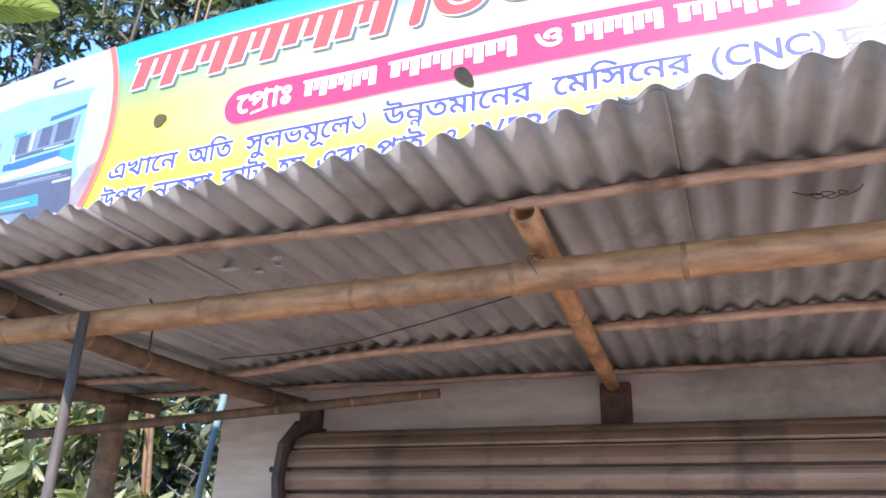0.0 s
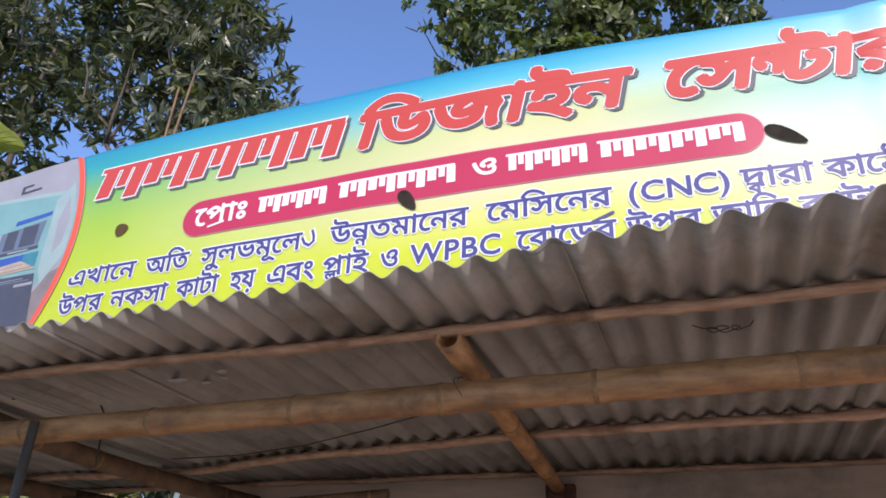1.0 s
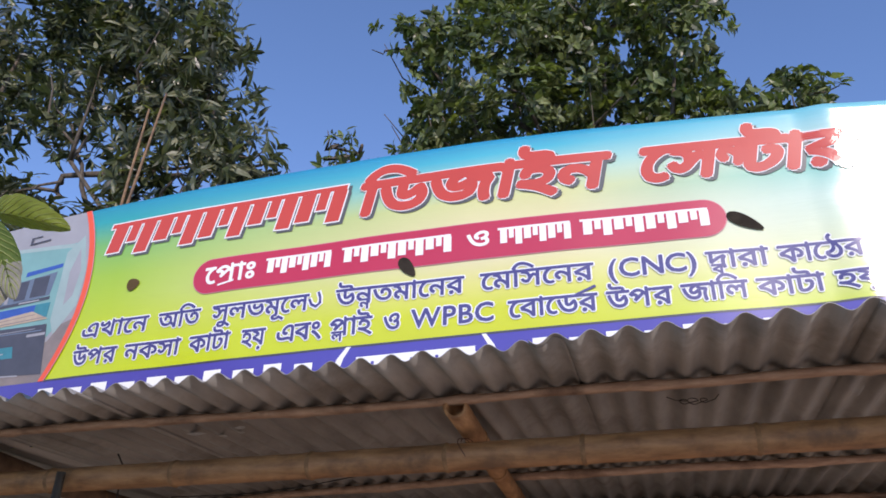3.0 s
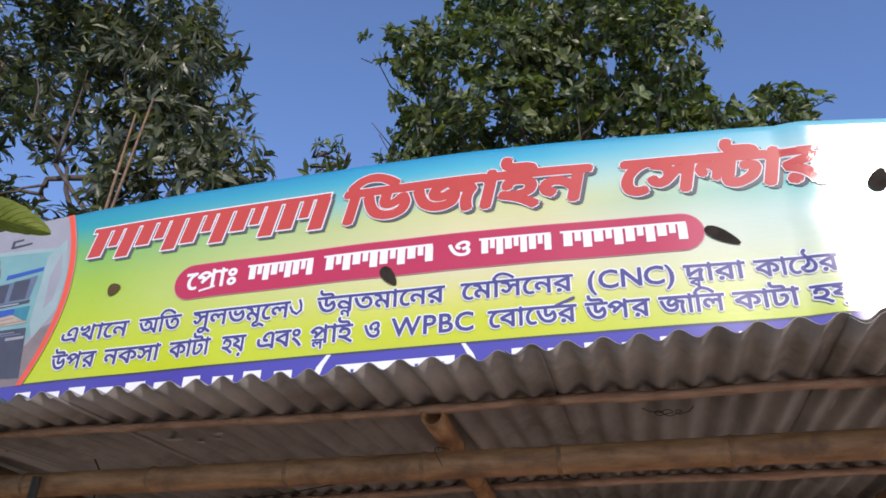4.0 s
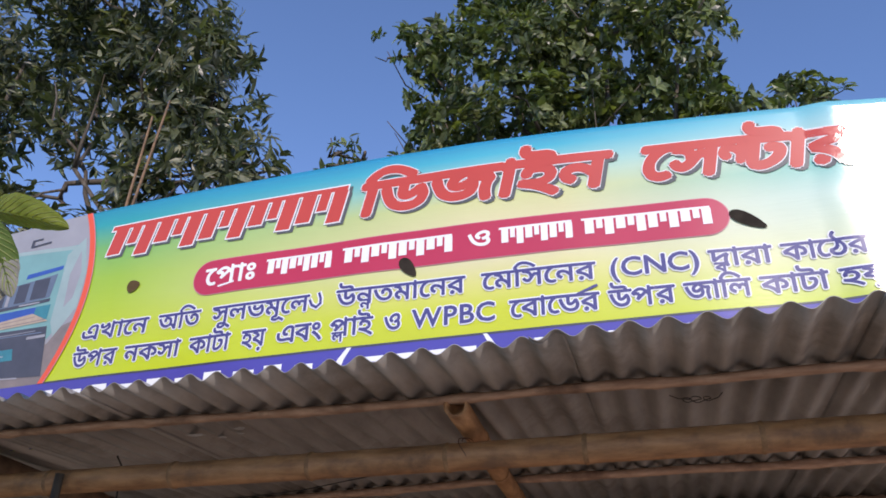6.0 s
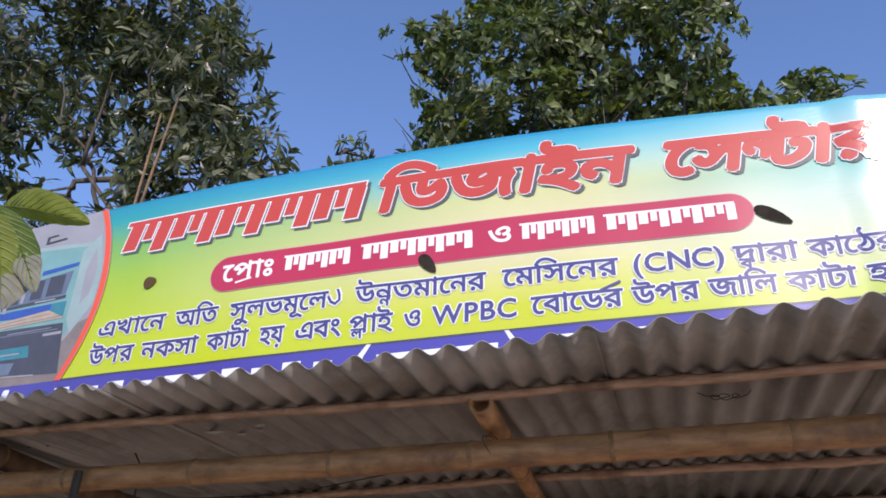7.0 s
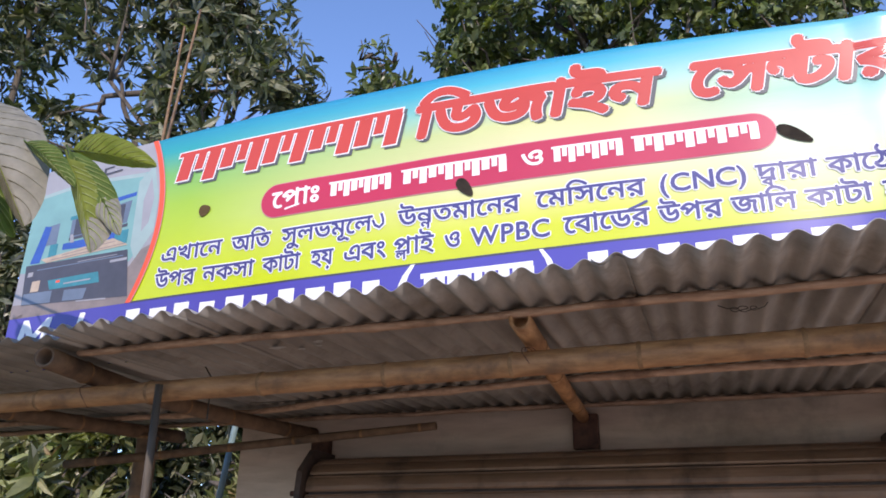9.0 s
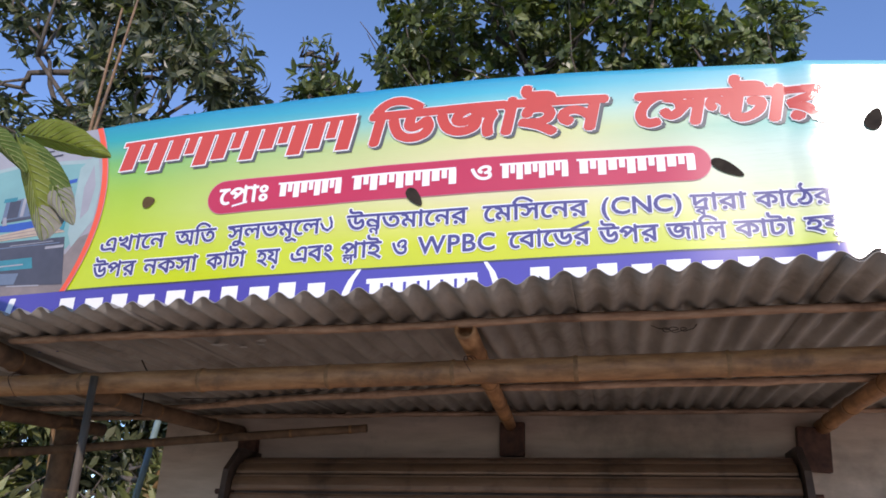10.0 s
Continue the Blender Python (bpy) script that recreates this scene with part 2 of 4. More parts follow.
def tube(points, radii, sides=12, hollow=0.0):
    """Rings swept along a polyline; hollow: the depth of an open, hollow end."""
    pts = [Vector(p) for p in points]
    verts, faces, tags = [], [], []
    side = None
    for i, p in enumerate(pts):
        d = (pts[min(i + 1, len(pts) - 1)] - pts[max(i - 1, 0)]).normalized()
        u = d.cross(Vector((0, 0, 1)) if abs(d.z) < 0.9 else Vector((1, 0, 0))).normalized()
        if side is not None:
            u = (side - d * side.dot(d)).normalized()
        side = u
        v = d.cross(u)
        for k in range(sides):
            a = 2 * math.pi * k / sides
            verts.append(p + (u * math.cos(a) + v * math.sin(a)) * radii[i])
    n = len(pts)
    for i in range(n - 1):
        for k in range(sides):
            a, b = i * sides + k, i * sides + (k + 1) % sides
            faces.append((a, b, b + sides, a + sides))
    for end, ring in ((0, 0), (1, (n - 1) * sides)):
        centre, other = pts[0 if end == 0 else -1], pts[1 if end == 0 else -2]
        if hollow:
            inward = (other - centre).normalized()
            base = len(verts)
            for depth in (0.0, hollow):
                for k in range(sides):
                    verts.append(centre + (verts[ring + k] - centre) * 0.72 + inward * depth)
            for k in range(sides):
                k2 = (k + 1) % sides
                q = (ring + k, ring + k2, base + k2, base + k)
                w = (base + k, base + k2, base + sides + k2, base + sides + k)
                faces += [q[::-1], w[::-1]] if end == 0 else [q, w]
            cap = tuple(base + sides + k for k in range(sides))
        else:
            cap = tuple(ring + k for k in range(sides))
        faces.append(cap[::-1] if end == 0 else cap)
    return verts, faces


def bamboo(name, p0, p1, r0, r1, parent, seed, gap=0.34, bend=0.012, bow=(0, 0, 0), mats=None, label="", sides=14):
    """A bamboo culm with swollen nodes, a slight bow and hollow ends."""
    rnd = random.Random(seed)
    p0, p1 = Vector(p0), Vector(p1)
    length = (p1 - p0).length
    d = (p1 - p0) / length
    u = d.cross(Vector((0.2, 0.3, 1))).normalized()
    v = d.cross(u)
    bu, bv, ph = rnd.uniform(-1, 1) * bend, rnd.uniform(-1, 1) * bend, rnd.uniform(0, 6)
    stops = [(0.0, 1.0), (1.0, 1.0)]
    s = rnd.uniform(0.3, 0.9) * gap
    nodes = []
    while s < length - 0.02:
        nodes.append(s / length)
        for off, k in ((-0.03, 0.98), (-0.007, 1.03), (0.0, 1.10), (0.006, 1.02), (0.035, 0.98)):
            f = (s + off) / length
            if 0.002 < f < 0.998:
                stops.append((f, k))
        s += gap * rnd.uniform(0.85, 1.2)
    stops += [(i / 14 + 0.003, 1.0) for i in range(1, 14) if all(abs(i / 14 + 0.003 - n) * length > 0.05 for n in nodes)]
    stops = sorted(set(stops))
    pts = [p0 + (p1 - p0) * f + u * bu * math.sin(math.pi * f) + v * bv * math.sin(2 * math.pi * f + ph) * 0.6 + Vector(bow) * math.sin(math.pi * f) for f, _ in stops]
    radii = [(r0 + (r1 - r0) * f) * k for f, k in stops]
    verts, faces = tube(pts, radii, sides, hollow=0.06)
    ob = raw(name, verts, faces, mats or [M_BAMBOO, M_BAMBOO_NODE], parent, label, smooth=True)
    for i in range(len(stops) - 1):
        if any(abs((stops[i][0] + stops[i + 1][0]) / 2 - n) * length < 0.0045 for n in nodes):
            for k in range(sides):
                ob.data.polygons[i * sides + k].material_index = 1
    return ob


# ---- ground and shop walls ----
def ground_sheet():
    n, size = 60, 400.0
    axis = [math.copysign(abs(i / n) ** 3, i) * size for i in range(-n, n + 1)]
    verts = [(x, y, 0.05 * noise.noise(Vector((x * 0.35, y * 0.35, 0))) * min(1, (abs(x) + abs(y)) / 6) - 0.03) for y in axis for x in axis]
    w = 2 * n + 1
    faces = [(j * w + i, j * w + i + 1, (j + 1) * w + i + 1, (j + 1) * w + i) for j in range(w - 1) for i in range(w - 1)]
    ob = raw("ground", verts, faces, M_GROUND, smooth=True)
    tagged(ob, "trodden bare earth, made darker on the tree side to dim bounced light", "ground", kind="structure")


ground_sheet()
WALL_Y = 3.55
XL, XR = -2.435, 3.2


def shop_walls():
    bm = bmesh.new()
    for x0, x1, z0, z1 in ((XL, -1.93, -0.05, 2.165), (0.64, XR, -0.05, 2.165)):
        box(bm, x0, x1, WALL_Y, WALL_Y + 0.2, z0, z1)
    box(bm, -1.93, 0.64, WALL_Y, WALL_Y + 0.2, 1.98, 2.165)
    box(bm, XL, XR, WALL_Y + 0.004, WALL_Y + 0.2, 2.165, 2.62)
    tagged(part("wall_front", bm, M_PLASTER), "pale plastered shop front wall with a thin ledge line", "wall", kind="structure")
    for name, x0, x1, y0, y1 in (("wall_west", XL, XL + 0.2, WALL_Y + 0.2, 7.0), ("wall_east", XR - 0.2, XR, WALL_Y + 0.2, 7.0), ("wall_back", XL, XR, 7.0, 7.2)):
        tagged(part(name, box(bmesh.new(), x0, x1, y0, y1, -0.05, 2.62), M_PLASTER), "pale plastered shop wall", "wall", kind="structure")
    bm = bmesh.new()
    n = 200
    verts, faces = [], []
    for i in range(n + 1):
        x = XL - 0.15 + (XR - XL + 0.3) * i / n
        z = 0.012 * math.cos(2 * math.pi * x / 0.076)
        for y, base in ((WALL_Y - 0.0, 2.66), (7.4, 2.64)):
            verts += [(x, y, base + z), (x, y, base + z - 0.003)]
    for i in range(n):
        a, b = 4 * i, 4 * i + 4
        faces += [(a, b, b + 2, a + 2), (a + 1, a + 3, b + 3, b + 1)]
    bm.free()
    tagged(raw("roof", verts, faces, M_ROOF), "low corrugated sheet roof of the shop", "roof", kind="structure")


shop_walls()

# ---- rolling shutter ----
ROLL_Y, ROLL_Z, ROLL_R = 3.43, 1.86, 0.185


def shutter_slat(length):
    """One interlocking slat: a shallow curved face with a rolled lip, along x."""
    prof = [(-0.036, 0.0), (-0.030, -0.007), (-0.015, -0.011), (0.0, -0.012), (0.015, -0.011), (0.028, -0.007), (0.033, -0.002), (0.037, -0.005), (0.038, 0.002), (-0.036, 0.004)]
    verts = [(x, y, z) for x in (-length / 2, length / 2) for z, y in prof]
    k = len(prof)
    faces = [(i, (i + 1) % k, k + (i + 1) % k, k + i) for i in range(k)] + [tuple(range(k))[::-1], tuple(range(k, 2 * k))]
    mesh = bpy.data.meshes.new("slat")
    mesh.from_pydata(verts, [], faces)
    mesh.materials.append(M_SHUTTER)
    return mesh


def rolling_shutter():
    t = thing("rolling_shutter", "brown steel rolling shutter with an exposed roll, drawn down", "shutter", (-0.633, ROLL_Y, 0))
    mesh = shutter_slat(2.47)
    def slat(m):
        ob = new("slat", mesh)
        ob.parent = t
        ob.matrix_basis = Matrix.Translation((0, -ROLL_Y, 0)) @ m
    for k in range(12):
        a = radians(-60 + 26.5 * k) if k < 9 else None
        if a is None:
            continue
        y, z = ROLL_Y - ROLL_R * math.cos(a), ROLL_Z + ROLL_R * math.sin(a)
        slat(Matrix.Translation((0, y, z)) @ Matrix.Rotation(-a, 4, "X"))
    z = ROLL_Z - 0.20
    while z > 0.02:
        slat(Matrix.Translation((0, ROLL_Y - 0.07, z)))
        z -= 0.0745
    v, f = tube([(-1.86, ROLL_Y, ROLL_Z), (0.6, ROLL_Y, ROLL_Z)], [ROLL_R - 0.012] * 2, 24)
    raw("drum", v, f, M_PLATE, t)
    for x in (-1.892, 0.625):
        bm = bmesh.new()
        ring = []
        for y, z in ((0.12, 0.23), (-0.10, 0.23), (-0.215, 0.12), (-0.235, -0.02), (-0.20, -0.16), (-0.10, -0.25), (0.12, -0.25)):
            ring.append(bm.verts.new((x - 0.014, ROLL_Y + y, ROLL_Z + z)))
        face = bm.faces.new(ring)
        ext = bmesh.ops.extrude_face_region(bm, geom=[face])
        bmesh.ops.translate(bm, vec=(0.028, 0, 0), verts=[g for g in ext["geom"] if isinstance(g, bmesh.types.BMVert)])
        bmesh.ops.recalc_face_normals(bm, faces=bm.faces[:])
        plate = part("end_plate", bm, M_PLATE, t)
        s = -1 if x < 0 else 1
        v, f = tube([(x, ROLL_Y - 0.19, ROLL_Z + 0.02), (x + s * 0.05, ROLL_Y - 0.19, ROLL_Z + 0.02)], [0.012] * 2, 8)
        raw("bolt", v, f, M_RUST, t)
        part("guide_rail", box(bmesh.new(), x - 0.03, x + 0.03, ROLL_Y - 0.10, ROLL_Y + 0.12, 0, ROLL_Z - 0.25, 0.004), M_PLATE, t)


rolling_shutter()

# ---- awning ----
PITCH = 0.0758


def sheet_z(y):
    return 2.240 + 0.024 * (y - 1.55)


def front_y(x):
    """The front edge; beyond the banner's end the sheets sit further back."""
    return 1.564 - 0.065 * (x + 0.45) if x > -1.96 else 1.742 + 0.06 * (x + 2.2)


def corrugated_sheet(x0, x1, parent, lift, seed):
    rnd = random.Random(seed)
    per, rows = 12, 10
    n = int(round((x1 - x0) / PITCH * per))
    jut, skew = rnd.uniform(-0.012, 0.012), rnd.uniform(-0.006, 0.006)
    verts, faces = [], []
    for j in range(rows + 1):
        for i in range(n + 1):
            x = x0 + (x1 - x0) * i / n
            ya = front_y(max(x, -1.95) if x1 > -1.5 else min(x, -1.97)) + jut + skew * (x - x0) + 0.004 * noise.noise(Vector((x * 9, seed, 0)))
            y = ya + (3.575 - ya) * j / rows
            w = 0.0105 * math.cos(2 * math.pi * (x - 0.466) / PITCH)
            sag = 0.004 * noise.noise(Vector((x * 1.7, y * 1.7, seed)))
            verts.append((x, y, sheet_z(y) + w + lift + sag))
    w = n + 1
    faces = [(j * w + i, j * w + i + 1, (j + 1) * w + i + 1, (j + 1) * w + i) for j in range(rows) for i in range(n)]
    ob = raw("corrugated_sheet", verts, faces, M_SHEET, parent, smooth=True)
    mod = ob.modifiers.new("thickness", "SOLIDIFY")
    mod.thickness, mod.offset = 0.0016, 1
    return ob


def awning():
    t = thing("awning", "lean-to awning of grey corrugated sheets on a bamboo frame", "awning", (-0.7, 2.0, 0))
    edges = [-4.30, -3.62, -2.95, -2.45, -1.95, -1.50, -0.92, -0.245, 0.43, 1.10, 1.78]
    for i in range(len(edges) - 1):
        corrugated_sheet(edges[i] - 0.03, edges[i + 1] + 0.045, t, 0.0028 * (i % 2), i)
    # rafters, wall to front
    bamboo("rafter", (-2.05, 1.77, 2.192), (-2.00, 3.54, 2.196), 0.036, 0.034, t, 3, bow=(-0.12, 0, 0), mats=[M_BAMBOO_OLD, M_BAMBOO_NODE])
    bamboo("rafter", (-0.513, 1.845, 2.203), (-0.607, 3.54, 2.215), 0.031, 0.028, t, 5, mats=[M_BAMBOO_RAFTER, M_BAMBOO_NODE])
    bamboo("rafter", (0.835, 1.80, 2.200), (0.775, 3.54, 2.205), 0.034, 0.034, t, 8, mats=[M_BAMBOO_RAFTER, M_BAMBOO_NODE])
    bamboo("rafter", (-3.12, 2.0, 2.185), (-2.78, 3.50, 2.205), 0.036, 0.034, t, 9, mats=[M_BAMBOO_OLD, M_BAMBOO_NODE])
    # main beam under the rafters, on posts
    bamboo("beam", (-3.41, 2.06, 2.109), (1.75, 1.945, 2.130), 0.035, 0.037, t, 21, gap=0.42, bend=0.004, sides=16)
    # split-bamboo laths between rafters and sheets, flat side up
    for xa, xb, y0, y1, z, r, s in ((-2.02, 1.75, 1.872, 1.815, 2.2262, 0.0095, 31), (-4.2, 1.75, 2.765, 2.765, 2.246, 0.012, 32), (-4.2, 1.75, 3.475, 3.47, 2.266, 0.010, 33)):
        verts, faces = [], []
        for i in range(90):
            f = i / 89
            x = xa + (xb - xa) * f
            y = y0 + (y1 - y0) * f + 0.026 * noise.noise(Vector((x * 1.6, s, 0))) + 0.008 * noise.noise(Vector((x * 6, s, 4)))
            if s == 32:
                y += 0.055 * (max(x, -2.1) - 0.4) ** 2 if x < 0.4 else 0.0
            zz = z + 0.006 * noise.noise(Vector((x * 2.4, 0, s)))
            k = r * (1 + 0.3 * noise.noise(Vector((x * 4, s, 2))) + (0.28 if i % 11 == 3 else 0))
            for dy, dz in ((-0.4, 1.0), (-1.0, 0.3), (-0.8, -0.6), (0.2, -1.0), (2.0, -0.8), (3.4, 0.2), (3.2, 1.0)):
                verts.append((x, y + dy * k, zz + dz * k))
        for i in range(89):
            for q in range(7):
                faces.append((7 * i + q, 7 * i + (q + 1) % 7, 7 * i + 7 + (q + 1) % 7, 7 * i + 7 + q))
        faces += [tuple(range(7))[::-1], tuple(range(7 * 89, 7 * 90))]
        raw("lath", verts, faces, M_LATH, t, smooth=True)
    # posts
    v, f = tube([(-1.775, 1.97, -0.05), (-1.752, 1.985, 1.1), (-1.752, 1.968, 2.125)], [0.017, 0.015, 0.013], 10)
    raw("prop", v, f, M_POLE_GREY, t, "thin grey weathered pole", smooth=True)
    bamboo("post", (-3.47, 2.06, -0.05), (-3.44, 2.06, 2.16), 0.055, 0.052, t, 41, mats=[M_POST_PALE, M_BAMBOO_NODE], label="bamboo post coloured pale as if sunlit")
    bamboo("post", (-2.83, 3.27, -0.05), (-2.82, 3.27, 2.19), 0.058, 0.054, t, 42, mats=[M_BAMBOO_OLD, M_BAMBOO_NODE])
    bamboo("rail", (-3.25, 3.20, 2.045), (-1.25, 3.30, 2.175), 0.022, 0.019, t, 43, mats=[M_BAMBOO_OLD, M_BAMBOO_NODE])
    for x, w, z0, z1, tilt in ((-1.945, 0.10, 2.04, 2.185, 0), (-0.597, 0.117, 2.075, 2.232, 0), (0.735, 0.135, 2.01, 2.20, 4)):
        bm = box(bmesh.new(), -w / 2, w / 2, -0.045, 0.0, z0 - z1, 0, 0.004)
        bmesh.ops.transform(bm, matrix=pose(x, WALL_Y, z1, 0, tilt, 0), verts=bm.verts)
        part("bracket", bm, M_RUST, t)
    # rusty binding wire round the joints
    for x, y, z, r in ((-0.530, 2.0, 2.128, 0.0395), (-2.10, 2.035, 2.118, 0.039), (0.83, 1.968, 2.132, 0.040), (-2.98, 2.05, 2.114, 0.039)):
        pts = [(x + 0.012 * math.sin(2 * a) + 0.01 * a / 6.3, y + r * math.cos(a), z + r * math.sin(a)) for a in (2 * math.pi * 1.4 * i / 28 for i in range(29))]
        v, f = tube(pts, [0.0013] * 29, 5)
        raw("binding_wire", v, f, M_RUST, t)
    for pts, r in (
        ([(-1.93, 2.80, 2.222), (-1.6, 2.73, 2.205), (-1.30, 2.66, 2.208), (-1.0, 2.54, 2.216), (-0.70, 2.41, 2.228)], 0.002),
        ([(-1.72, 2.16, 2.225), (-1.70, 2.17, 2.19), (-1.69, 2.16, 2.12), (-1.695, 2.17, 2.04)], 0.003),
    ):
        v, f = tube(pts, [r] * len(pts), 6)
        raw("loose_wire", v, f, M_WIRE, t)
    twine = [(0.0, 1.975, 2.2375), (0.02, 1.97, 2.226)]
    for cx, r in ((0.04, 0.010), (0.062, 0.013), (0.088, 0.009)):
        twine += [(cx + r * math.cos(a), 1.97 + 0.6 * r * math.sin(1.3 * a), 2.222 + 0.7 * r * math.sin(a)) for a in (2 * math.pi * i / 12 for i in range(12))]
    twine += [(0.115, 1.972, 2.224), (0.125, 1.975, 2.236)]
    v, f = tube(twine, [0.0012] * len(twine), 5)
    raw("wire_loop", v, f, M_WIRE, t, "thin tangle of dark binding twine")
    rnd = random.Random(77)
    for x, y, size in ((-1.374, 2.05, 0.03), (-1.205, 2.014, 0.02), (-1.30, 2.09, 0.014), (-1.23, 2.06, 0.012), (0.9, 2.3, 0.02), (-2.5, 1.85, 0.03)):
        bm = bmesh.new()
        ring = []
        for k in range(9):
            a = 2 * math.pi * k / 9
            q = size * rnd.uniform(0.5, 1.1)
            ring.append(bm.verts.new((x + q * math.cos(a) * 1.3, y + q * math.sin(a) * 0.7, sheet_z(y) - 0.0125 + 0.002 * rnd.random())))
        bm.faces.new(ring)
        part("flaked_patch", bm, M_FLAKE, t, "pale flaked patch")


awning()

# ---- banner ----
from mathutils import geometry

ZP = np.polyfit((-2.04, -0.62, 0.55), (2.489, 2.519, 2.523), 2)
ZT = np.polyfit((-2.06, -0.63, 0.80), (3.177, 3.232, 3.150), 2)
BX0, BX1, V0 = -2.645, 1.02, -0.335


def on_banner(x, v, lift=0.0):
    """A place on the banner: metres along it, and 0 at the foot of the picture, 1 at the top edge."""
    lo, hi = float(np.polyval(ZP, x)), float(np.polyval(ZT, x))
    y = 2.14 + 0.010 * noise.noise(Vector((x * 1.3, v * 1.2, 3.0))) + 0.004 * noise.noise(Vector((x * 4, v * 2, 9.0)))
    # the free end is pulled into a shallow dish
    z = lo + (hi - lo) * v
    k = min(1.0, max(0.0, (x - 0.49 - 0.02 * noise.noise(Vector((0.0, v * 9, 5.0)))) / 0.08))
    y = y * (1 - k) + 2.14 * k - k * ((x - 0.85) ** 2 + (z - 2.8) ** 2 - 0.05) / 9.2 + k * 0.0015 * noise.noise(Vector((x * 9, v * 7, 1.0)))
    return (x, y - lift, lo + (hi - lo) * v)


banner = thing("shop_banner", "glossy printed vinyl shop banner in cyan, cream and lime", "banner", (-0.8, 2.14, 2.25))


def printed(name, polys, mat, lift, label="", step=0.06, parent=None):
    """Flat printed shapes on the banner: polygons of (x, v), cut fine enough to follow its waves."""
    bm = bmesh.new()
    for poly in polys:
        bm.faces.new([bm.verts.new((x, 0, v * 0.7)) for x, v in poly])
    bmesh.ops.triangulate(bm, faces=bm.faces[:])
    for axis, lo, hi in (((1, 0, 0), BX0, BX1), ((0, 0, 1), V0 * 0.7, 0.7)):
        c = lo + step
        while c < hi:
            bmesh.ops.bisect_plane(bm, geom=bm.verts[:] + bm.edges[:] + bm.faces[:], plane_co=(c * axis[0], 0, c * axis[2]), plane_no=axis, dist=1e-6)
            c += step
    for vert in bm.verts:
        vert.co = on_banner(vert.co.x, vert.co.z / 0.7, lift)
    bm.normal_update()
    for face in bm.faces:
        if face.normal.y > 0:
            face.normal_flip()
    return part(name, bm, mat, parent or banner, label, smooth=True)


def rect(x0, x1, v0, v1):
    return [(x0, v0), (x1, v0), (x1, v1), (x0, v1)]


def vinyl():
    nx, nv = 180, 44
    verts = [on_banner(BX0 + (BX1 - BX0) * i / nx, V0 + (1 - V0) * j / nv) for j in range(nv + 1) for i in range(nx + 1)]
    w = nx + 1
    faces = [(j * w + i, j * w + i + 1, (j + 1) * w + i + 1, (j + 1) * w + i) for j in range(nv) for i in range(nx)]
    ob = raw("vinyl", verts, faces, M_BANNER, banner, smooth=True)
    mod = ob.modifiers.new("thickness", "SOLIDIFY")
    mod.thickness, mod.offset = 0.001, -1


vinyl()
for bx in (-2.55, -0.8, 0.95):
    v, f = tube([(bx, 2.19, 2.268), (bx, 2.19, 3.12)], [0.016] * 2, 8)
    raw("stake", v, f, M_BAMBOO_OLD, banner)


GLYPHS = {}
MARKS = "ুূ্ং"


def outline(spline, steps=3):
    """Points round one closed contour of a letter."""
    pts = spline.bezier_points
    if not len(pts):
        return [Vector((p.co.x, p.co.y)) for p in spline.points]
    out = []
    for i, p in enumerate(pts):
        q = pts[(i + 1) % len(pts)]
        for k in range(steps):
            f = k / steps
            g = 1 - f
            c = p.co * g ** 3 + p.handle_right * 3 * g * g * f + q.handle_left * 3 * g * f * f + q.co * f ** 3
            if not out or (c.xy - out[-1]).length > 0.004:
                out.append(c.xy)
    return out


def inside(loops, x, y):
    """How often the contours wind round a point."""
    turns = 0
    for loop in loops:
        for i, a in enumerate(loop):
            b = loop[i - 1]
            if (a.y > y) != (b.y > y) and x < a.x + (y - a.y) * (b.x - a.x) / (b.y - a.y):
                turns += 1 if b.y > a.y else -1
    return turns


def glyph(ch):
    """The points, faces and advance of one character of the built-in font."""
    if ch in GLYPHS:
        return GLYPHS[ch]
    c = bpy.data.curves.new("letters", "FONT")
    c.body = ch
    ob = bpy.data.objects.new("letters", c)
    scene.collection.objects.link(ob)
    deps = bpy.context.evaluated_depsgraph_get()
    loops = [outline(s) for s in ob.evaluated_get(deps).to_curve(deps).splines]
    ob.to_curve_clear()
    bpy.data.objects.remove(ob)
    bpy.data.curves.remove(c)
    points, edges = [], []
    for loop in loops:
        k, n = len(points), len(loop)
        points += loop
        edges += [(k + i, k + (i + 1) % n) for i in range(n)]
    pts, _, tris, *_ = geometry.delaunay_2d_cdt(points, edges, [], 0, 1e-5)
    keep = []
    for t in tris:
        m = sum((pts[i] for i in t), Vector((0, 0))) / len(t)
        if inside(loops, m.x, m.y):
            keep.append(tuple(t))
    xs = [v.x for v in pts]
    lo, hi = min(xs), max(xs)
    advance = 0.0 if ch in "ুূ্" else 0.27 if ch == "ি" else hi - 0.015 if lo < 0.0 else hi + 0.05
    GLYPHS[ch] = (pts, keep, advance)
    return GLYPHS[ch]


